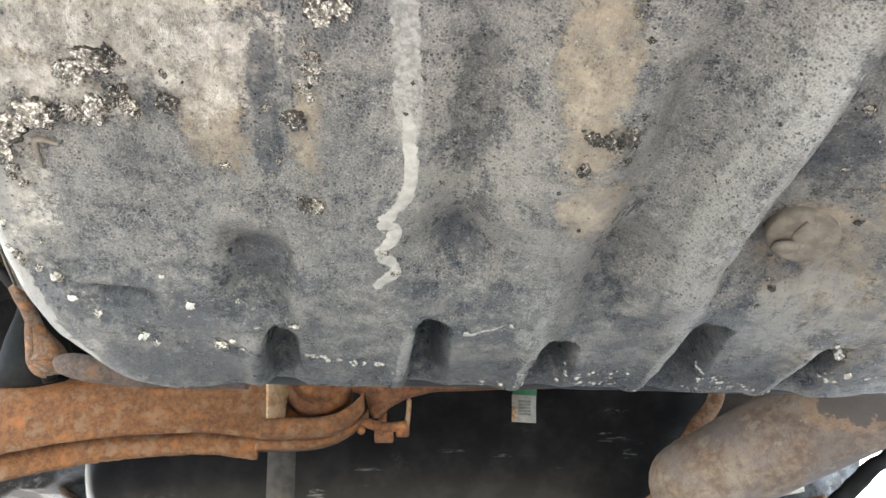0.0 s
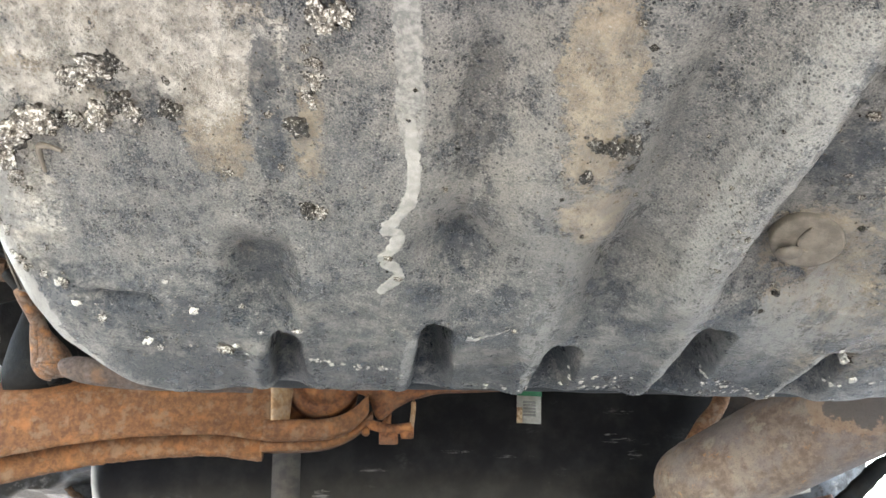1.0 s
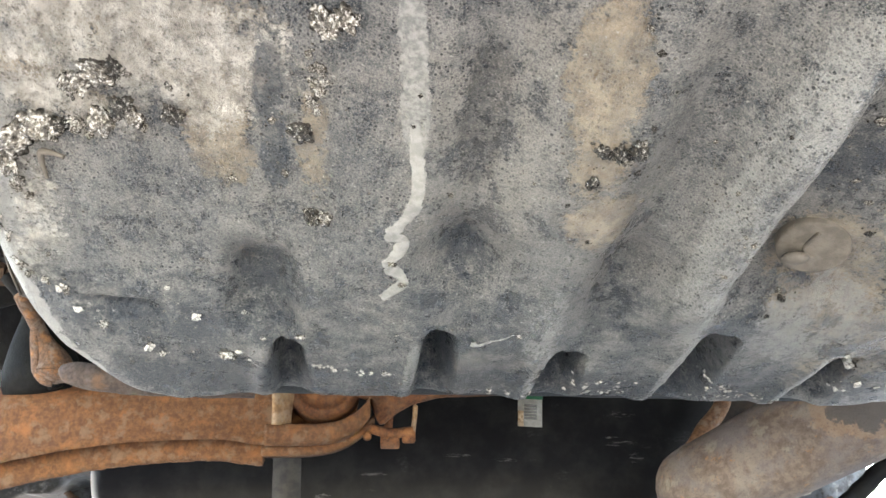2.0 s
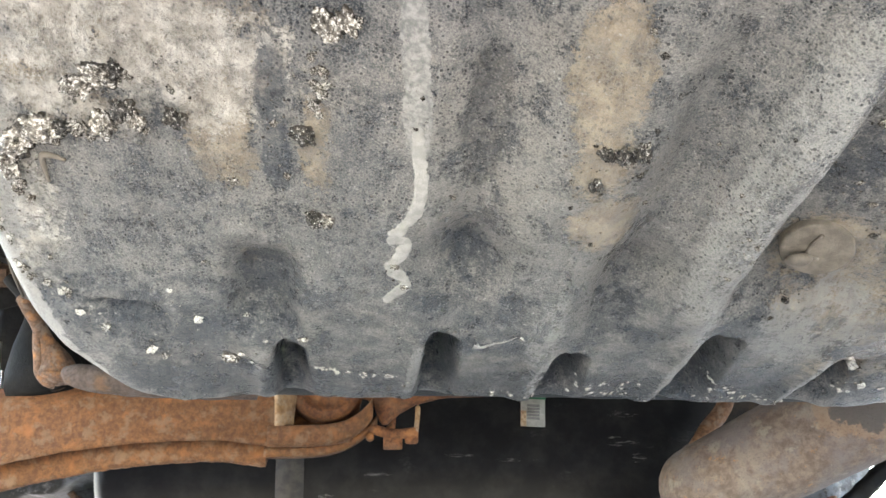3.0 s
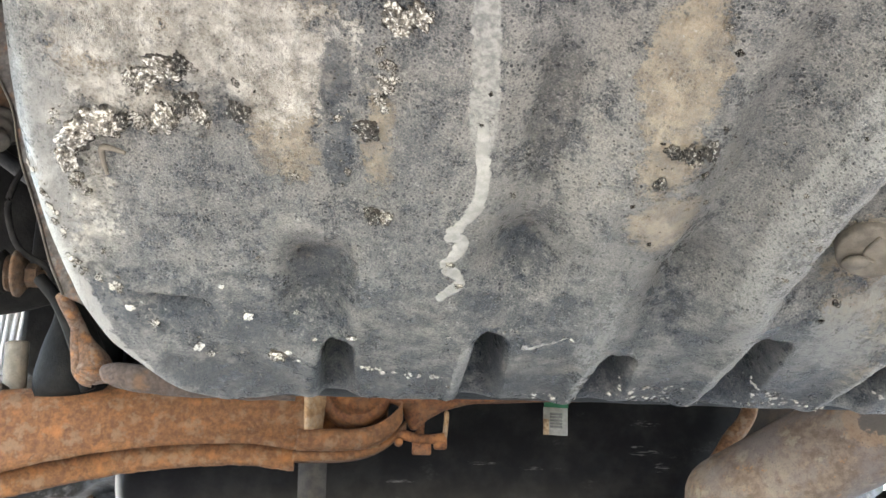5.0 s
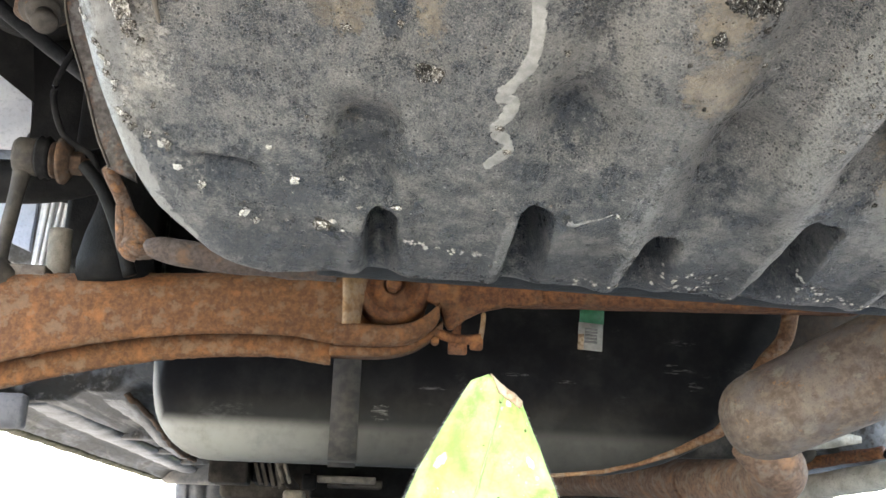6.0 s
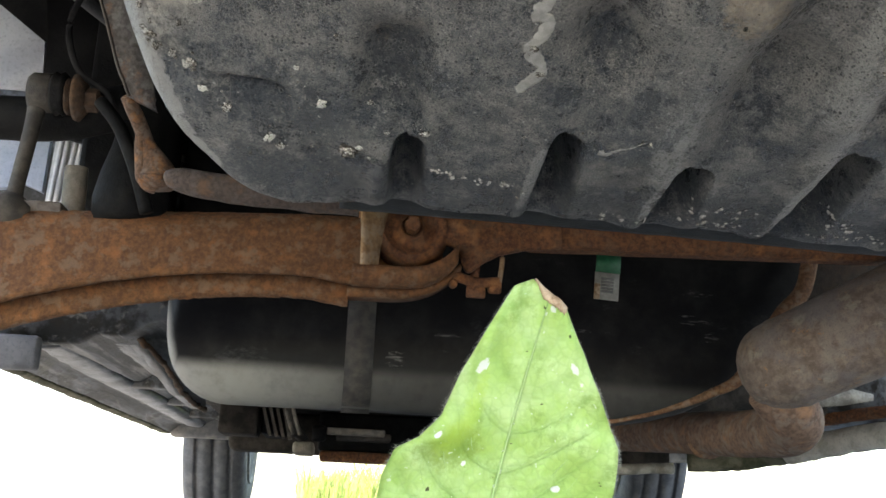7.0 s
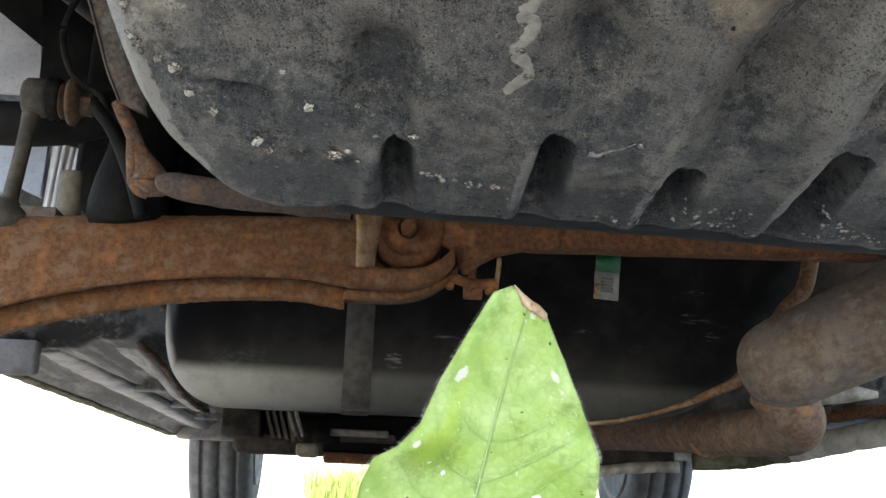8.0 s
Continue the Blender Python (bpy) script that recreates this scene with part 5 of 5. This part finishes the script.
# ---- exhaust ----
exhaust = thing("exhaust_silencer", (0.6, 1.3, 0.18), "dull brown rusted steel exhaust silencer and pipe", "exhaust")
way = Vector((0.18, -0.12, 0.092))
put(part("silencer", lathe(bmesh.new(), (0.520, 1.375, 0.249), way, [(-0.022, 0.006), (-0.020, 0.018), (-0.016, 0.029), (-0.009, 0.040), (0.0, 0.048), (0.010, 0.0535), (0.022, 0.0565), (0.034, 0.0575), (0.038, 0.0588), (0.043, 0.0588), (0.047, 0.0578), (0.20, 0.0625), (0.4, 0.069), (0.6, 0.075)], 56), SILENCER), exhaust)
put(part("outlet_elbow", tube(bmesh.new(), [(0.538, 1.372, 0.235), (0.560, 1.38, 0.212), (0.578, 1.40, 0.197), (0.588, 1.44, 0.190), (0.592, 1.50, 0.190)], 0.036, 20, 30), RUST_PIPE), exhaust)
put(part("front_pipe", tube(bmesh.new(), [(0.592, 1.49, 0.190), (0.588, 1.60, 0.193), (0.565, 1.80, 0.206), (0.52, 2.2, 0.226), (0.46, 2.7, 0.238)], 0.034, 20, 40), RUST_PIPE), exhaust)
put(part("tail_pipe", tube(bmesh.new(), [(0.86, 1.62, 0.24), (0.90, 1.62, 0.27), (0.96, 1.60, 0.32), (1.06, 1.58, 0.37)], 0.014, 12, 24, 1.0, 0.004), BLACK), exhaust)
put(part("pipe_flange", lathe(bmesh.new(), (0.577, 1.70, 0.196), (-0.08, 1, 0.06), [(0, 0.02), (0, 0.0365), (0.008, 0.0365), (0.008, 0.02)], 24), RUST_PIPE), exhaust)

put(part("heat_shield", loft(bmesh.new(), [[(x, 1.63, z), (x, 1.63, 0.80), (x, 1.66, 0.80), (x, 1.66, z)] for x, z in ((0.665, 0.33), (0.80, 0.335), (0.95, 0.36), (1.20, 0.42))]), SHIELD, label="dark brown heat shield"), exhaust)

# rusty edge of the floor beside the tank
edge = thing("floor_edge", (-0.28, 1.8, 0.26), "rusty brown folded edge of the car floor", "floor edge")
put(part("fold", tube(bmesh.new(), [(-0.345, 1.60, 0.33), (-0.315, 1.66, 0.30), (-0.283, 1.78, 0.268), (-0.275, 2.0, 0.240), (-0.27, 2.25, 0.235)], 0.0045, 10, 60, 1.0, 0.004), RUST_BROWN), edge)
put(part("fold_panel", loft(bmesh.new(), [[(x - 0.03, y, z + 0.004), (x, y, z), (x, y + 0.02, z + 0.2), (x - 0.03, y + 0.02, z + 0.2)] for x, y, z in ((-0.345, 1.60, 0.33), (-0.315, 1.66, 0.30), (-0.283, 1.78, 0.268), (-0.275, 2.0, 0.240), (-0.27, 2.25, 0.235))]), SILL), edge)

# ---- far underside: front subframe and floor ribs ----
subframe = thing("front_subframe", (0.2, 2.5, 0.16), "dark grimy steel subframe with brackets under the floor", "subframe")
put(part("floor_rib", block(bmesh.new(), -0.30, 0.95, 2.02, 2.9, 0.262, 0.40, 0.02, 3), DIRTY_DARK), subframe)
put(part("cross_bar", block(bmesh.new(), -0.245, 0.80, 2.52, 2.64, 0.172, 0.262, 0.015, 3), DIRTY_DARK), subframe)
put(part("bracket", block(bmesh.new(), -0.245, -0.165, 2.28, 2.40, 0.195, 0.262, 0.006), DIRTY_DARK), subframe)
put(part("bracket_box", block(bmesh.new(), -0.160, -0.112, 2.32, 2.50, 0.200, 0.262, 0.005), BLACK), subframe)
put(part("brake_pipe", tube(bmesh.new(), [(-0.107, 2.28, 0.262), (-0.100, 2.28, 0.235), (-0.085, 2.30, 0.208), (-0.07, 2.40, 0.195)], 0.011, 12, 20), GREY_DARK), subframe)
put(part("grip_block", block(bmesh.new(), -0.09, -0.045, 2.28, 2.40, 0.160, 0.186, 0.008, 3), GREY_DULL, label="pale dusty rubber block"), subframe)
for n in range(4):
    x = -0.160 + 0.014 * n
    put(part("fin", loft(bmesh.new(), [[(x, y, 0.258), (x + 0.006, y, 0.258), (x + 0.026, y, 0.196 - 0.002 * n), (x + 0.019, y, 0.194 - 0.002 * n)] for y in (2.27, 2.31)]), GREY_DARK, smooth=False), subframe)
for n in range(2):
    x = -0.112 + 0.015 * n
    put(part("pipe", tube(bmesh.new(), [(x, 2.275, 0.262), (x + 0.006, 2.272, 0.24), (x + 0.016, 2.272, 0.212), (x + 0.020, 2.28, 0.20)], 0.0045, 8, 20), GREY_DULL), subframe)
put(part("clamp", lathe(bmesh.new(), (-0.052, 2.27, 0.203), (1, 0, 0), [(0, 0.006), (0, 0.014), (0.006, 0.017), (0.024, 0.017), (0.030, 0.013), (0.030, 0.005)], 20), BLACK), subframe)
put(part("rail", block(bmesh.new(), -0.022, 0.10, 2.27, 2.30, 0.203, 0.217, 0.003), GREY_DULL), subframe)
put(part("cross_plate", block(bmesh.new(), 0.0, 0.12, 2.38, 2.50, 0.199, 0.216, 0.004), GREY_DARK), subframe)
put(part("bracket_block", block(bmesh.new(), -0.04, 0.40, 2.44, 2.54, 0.176, 0.262, 0.008), BLACK), subframe)
put(part("rusty_plate", block(bmesh.new(), -0.035, 0.16, 2.42, 2.52, 0.154, 0.176, 0.006), RUST_RED, label="rust-red steel plate"), subframe)
put(part("hanger", block(bmesh.new(), 0.02, 0.06, 2.46, 2.52, 0.160, 0.20, 0.004), DIRTY_DARK), subframe)
put(part("pale_strip", tube(bmesh.new(), [(0.50, 2.45, 0.148), (0.60, 2.45, 0.160), (0.70, 2.45, 0.172), (0.78, 2.45, 0.176)], 0.013, 10, 24, 1.0, 0.002), DIRTY_PALE, label="pale mud-caked rail"), subframe)
put(part("mossy_rail", tube(bmesh.new(), [(0.76, 2.30, 0.186), (0.85, 2.26, 0.190), (0.905, 2.19, 0.201), (0.935, 2.145, 0.207)], 0.022, 12, 24, 1.0, 0.003), MOSS, label="mossy brown rail"), subframe)
put(part("pale_rail", tube(bmesh.new(), [(0.925, 2.16, 0.207), (0.96, 2.09, 0.219), (1.01, 2.0, 0.233), (1.10, 1.86, 0.252)], 0.026, 12, 24, 1.0, 0.003), MUD_BRIGHT, label="cream mud-caked rail"), subframe)
put(part("rail_clip", tube(bmesh.new(), [(0.93, 2.06, 0.262), (0.97, 2.0, 0.270), (1.03, 1.93, 0.280)], 0.012, 10, 14, 1.0, 0.002), RUST_RED, label="rusty clip over the rail"), subframe)
put(part("rail_bracket", loft(bmesh.new(), [[(x, y, z), (x, y + 0.03, z), (x, y + 0.03, z + w), (x, y, z + w)] for x, y, z, w in ((0.87, 2.0, 0.285, 0.02), (0.92, 1.99, 0.286, 0.034), (0.97, 1.98, 0.292, 0.03), (1.01, 1.97, 0.300, 0.012))]), DIRTY_PALE), subframe)
for x in (-0.36, 1.025):
    put(part("arch_liner", block(bmesh.new(), x - 0.12, x + 0.12, 3.18, 3.23, 0.228, 0.60, 0.012), DIRTY if x < 0 else DIRTY_PALE, label="grimy plastic arch liner"), subframe)


# ---- front wheels ----
def build_wheel():
    wheel = thing("road_wheel", (-0.36, 3.55, 0.0), "worn grey-black tyre on a front road wheel", "wheel", "front wheels")
    prof = []
    half = 0.092
    for x, r in ((-half, 0.19), (-half - 0.006, 0.24), (-half, 0.275), (-half + 0.012, 0.293), (-half + 0.03, 0.299)):
        prof.append((x, r))
    for g in (-0.05, 0.0, 0.05):
        prof += [(g - 0.006, 0.300), (g - 0.005, 0.292), (g + 0.005, 0.292), (g + 0.006, 0.300)]
    prof += [(-x, r) for x, r in prof[4::-1]]
    bm = lathe(bmesh.new(), (0, 0, 0.30), (1, 0, 0), [(x, r) for x, r in prof], 64)
    tyre = part("tyre", bm, TREAD, wheel)
    bm = lathe(bmesh.new(), (0, 0, 0.30), (1, 0, 0), [(-0.09, 0.05), (-0.09, 0.18), (-0.10, 0.192), (0.10, 0.192), (0.09, 0.18), (0.06, 0.05)], 48)
    part("rim", bm, GREY_METAL, wheel)
    return wheel


wheel = build_wheel()
copy_thing(wheel, pose(1.025, 3.55, 0.0))

# ---- ground and plants ----
bm = bmesh.new()
bmesh.ops.create_grid(bm, x_segments=120, y_segments=120, size=80)
for v in bm.verts:
    v.co.z = 0.02 * noise.noise(v.co * 0.4) - 0.012
tagged(part("ground", bm, SOIL), "pale dry trodden earth under the car", "ground", kind="structure")


def build_grass():
    """Tall grass beyond the car's nose."""
    rnd = random.Random(9)
    verts, faces = [], []
    for n in range(5200):
        y = rnd.uniform(5.0, 8.5)
        x = rnd.uniform(-0.05, 0.40) * y * 0.55
        h = rnd.uniform(0.18, 0.38) * (0.7 + 0.5 * noise.noise(Vector((x * 2, y * 2, 0))))
        a = rnd.uniform(0, math.pi)
        w, lean = rnd.uniform(0.003, 0.006), rnd.uniform(-0.10, 0.10)
        dx, dy = w * math.cos(a), w * math.sin(a)
        k = len(verts)
        verts += [(x - dx, y - dy, -0.01), (x + dx, y + dy, -0.01), (x + dx * 0.8 + lean * 0.3, y + dy * 0.8, h * 0.6), (x - dx * 0.8 + lean * 0.3, y - dy * 0.8, h * 0.6), (x + lean, y, h)]
        faces += [(k, k + 1, k + 2, k + 3), (k + 3, k + 2, k + 4)]
    me = bpy.data.meshes.new("grass")
    me.from_pydata(verts, [], faces)
    me.materials.append(GRASS)
    tagged(new("grass", me), "tall sunlit green grass beyond the car", "grass", kind="stuff")


build_grass()


MIDRIB = spline([(0.047, 0.640, -0.005), (0.052, 0.628, 0.040), (0.060, 0.616, 0.080), (0.068, 0.604, 0.120), (0.079, 0.592, 0.166)], 101)


def midrib(f):
    """The leaf's middle, from its foot (0) to its torn tip (1)."""
    k = min(int(f * 100), 99)
    return MIDRIB[k].lerp(MIDRIB[k + 1], f * 100 - k)


def leaf_half(f, side):
    if side < 0:
        return float(np.interp(f, (0.0, 0.05, 0.2, 0.36, 0.5, 0.575, 0.618, 0.69, 0.806, 0.906, 1.0), (0.002, 0.004, 0.037, 0.049, 0.0505, 0.0480, 0.0390, 0.0318, 0.0290, 0.0228, 0.0155)))
    return float(np.interp(f, (0.0, 0.05, 0.18, 0.3, 0.474, 0.618, 0.69, 0.762, 0.85, 0.93, 1.0), (0.002, 0.004, 0.038, 0.052, 0.0535, 0.0490, 0.0450, 0.0392, 0.0302, 0.0202, 0.0085)))


def leaf_point(f, g):
    """g: -1 at one edge, 1 at the other."""
    p = midrib(f)
    w = leaf_half(f, g)
    x = g * w
    bow = -0.010 * (abs(g) ** 1.5) * (1 - smoothstep(f, 0.55, 1.0)) + 0.0022 * math.sin(22 * f + 5 * abs(g)) * abs(g)
    ridge = 0.0015 * math.exp(-((g * 7) ** 2))
    phase = (f - 0.06 * abs(g) - 0.17 * abs(g) ** 2.2 - 0.22) / 0.11
    quilt = -0.0012 * abs(math.sin(math.pi * phase)) ** 0.7 * smoothstep(abs(g), 0.05, 0.3) * (1 - smoothstep(abs(g), 0.75, 1.0))
    return p + Vector((x, bow - ridge + quilt, 0.10 * abs(x) + (0.45 * min(x + 0.008, 0.0) - 0.75 * max(x, -0.008)) * smoothstep(f, 0.55, 1.0)))


def build_plant():
    plant = thing("weed", (0.047, 0.64, 0.0), "single hairy green weed leaf with a torn brown tip", "plant")
    rows = [[leaf_point(i / 100, 2 * k / 48 - 1) for k in range(49)] for i in range(101)]
    bm = loft(bmesh.new(), rows, closed=False)
    bm.verts.index_update()
    layer = bm.loops.layers.uv.new("blade")
    for face in bm.faces:
        for corner in face.loops:
            corner[layer].uv = (corner.vert.index // 49 / 100, corner.vert.index % 49 / 48)
    bmesh.ops.solidify(bm, geom=list(bm.faces), thickness=0.0007)
    leaf = put(part("leaf", bm, LEAF), plant)
    put(part("midrib", tube(bmesh.new(), [leaf_point(i / 10, 0) + Vector((0, -0.0004, 0)) for i in range(11)], lambda f: 0.00050 * (1 - f) + 0.00015, 8, 60), LEAF_RIB, label="slender green midrib"), leaf)
    for side in (-1, 1):
        for n in range(4):
            f = 0.22 + 0.11 * n
            pts = [leaf_point(min(0.97, f + 0.06 * g + 0.17 * g**2.2), side * g * 0.75) + Vector((0, 0.0003, 0)) for g in (0.0, 0.2, 0.4, 0.6, 0.8, 0.95)]
            put(part("side_vein", tube(bmesh.new(), pts, lambda u: 0.00032 * (1 - 0.7 * u), 6, 24), LEAF_VEIN), leaf)
    rows = []
    for i in range(61):
        g = -0.45 + 1.45 * i / 60
        p = leaf_point(1.0, g)
        drop = 0.0034 * smoothstep(g, -0.45, -0.1) + 0.0006 * noise.noise(Vector((i * 0.25, 0, 2))) + 0.0004 * noise.noise(Vector((i * 0.7, 0, 5)))
        way = Vector((-0.25, 0.0, -0.95))
        rows.append([p + Vector((0, -0.0012, 0.0010)), p + way * drop + Vector((0, -0.0018, 0)), p + way * drop + Vector((0, 0.0004, 0)), p + Vector((0, 0.0008, 0.0010))])
    put(part("torn_edge", loft(bmesh.new(), rows), LEAF_DRY, label="dry brown torn edge"), leaf)
    rnd = random.Random(3)
    bm = bmesh.new()
    for side in (-1, 1):
        for n in range(600):
            f = rnd.uniform(0.2, 0.99)
            p = leaf_point(f, side)
            out = (p - leaf_point(f, side * 0.9)).normalized()
            tip = p + out * rnd.uniform(0.0007, 0.0024) + Vector((0, 0, rnd.uniform(-0.0008, 0.0014)))
            w = Vector((0, 0, 0.00004))
            bm.faces.new([bm.verts.new(q) for q in (p - w, p + w, tip)])
            bm.faces.new([bm.verts.new(q) for q in (p - Vector((0, 0.00006, 0)), p + Vector((0, 0.00006, 0)), tip)])
    put(tagged(part("leaf_fuzz", bm, HAIR, smooth=False), kind="stuff"), leaf)
    put(part("stem", tube(bmesh.new(), [(0.043, 0.645, -0.02), (0.046, 0.642, -0.01), (0.047, 0.640, -0.002)], 0.003, 8, 10), LEAF_VEIN), plant)


build_plant()
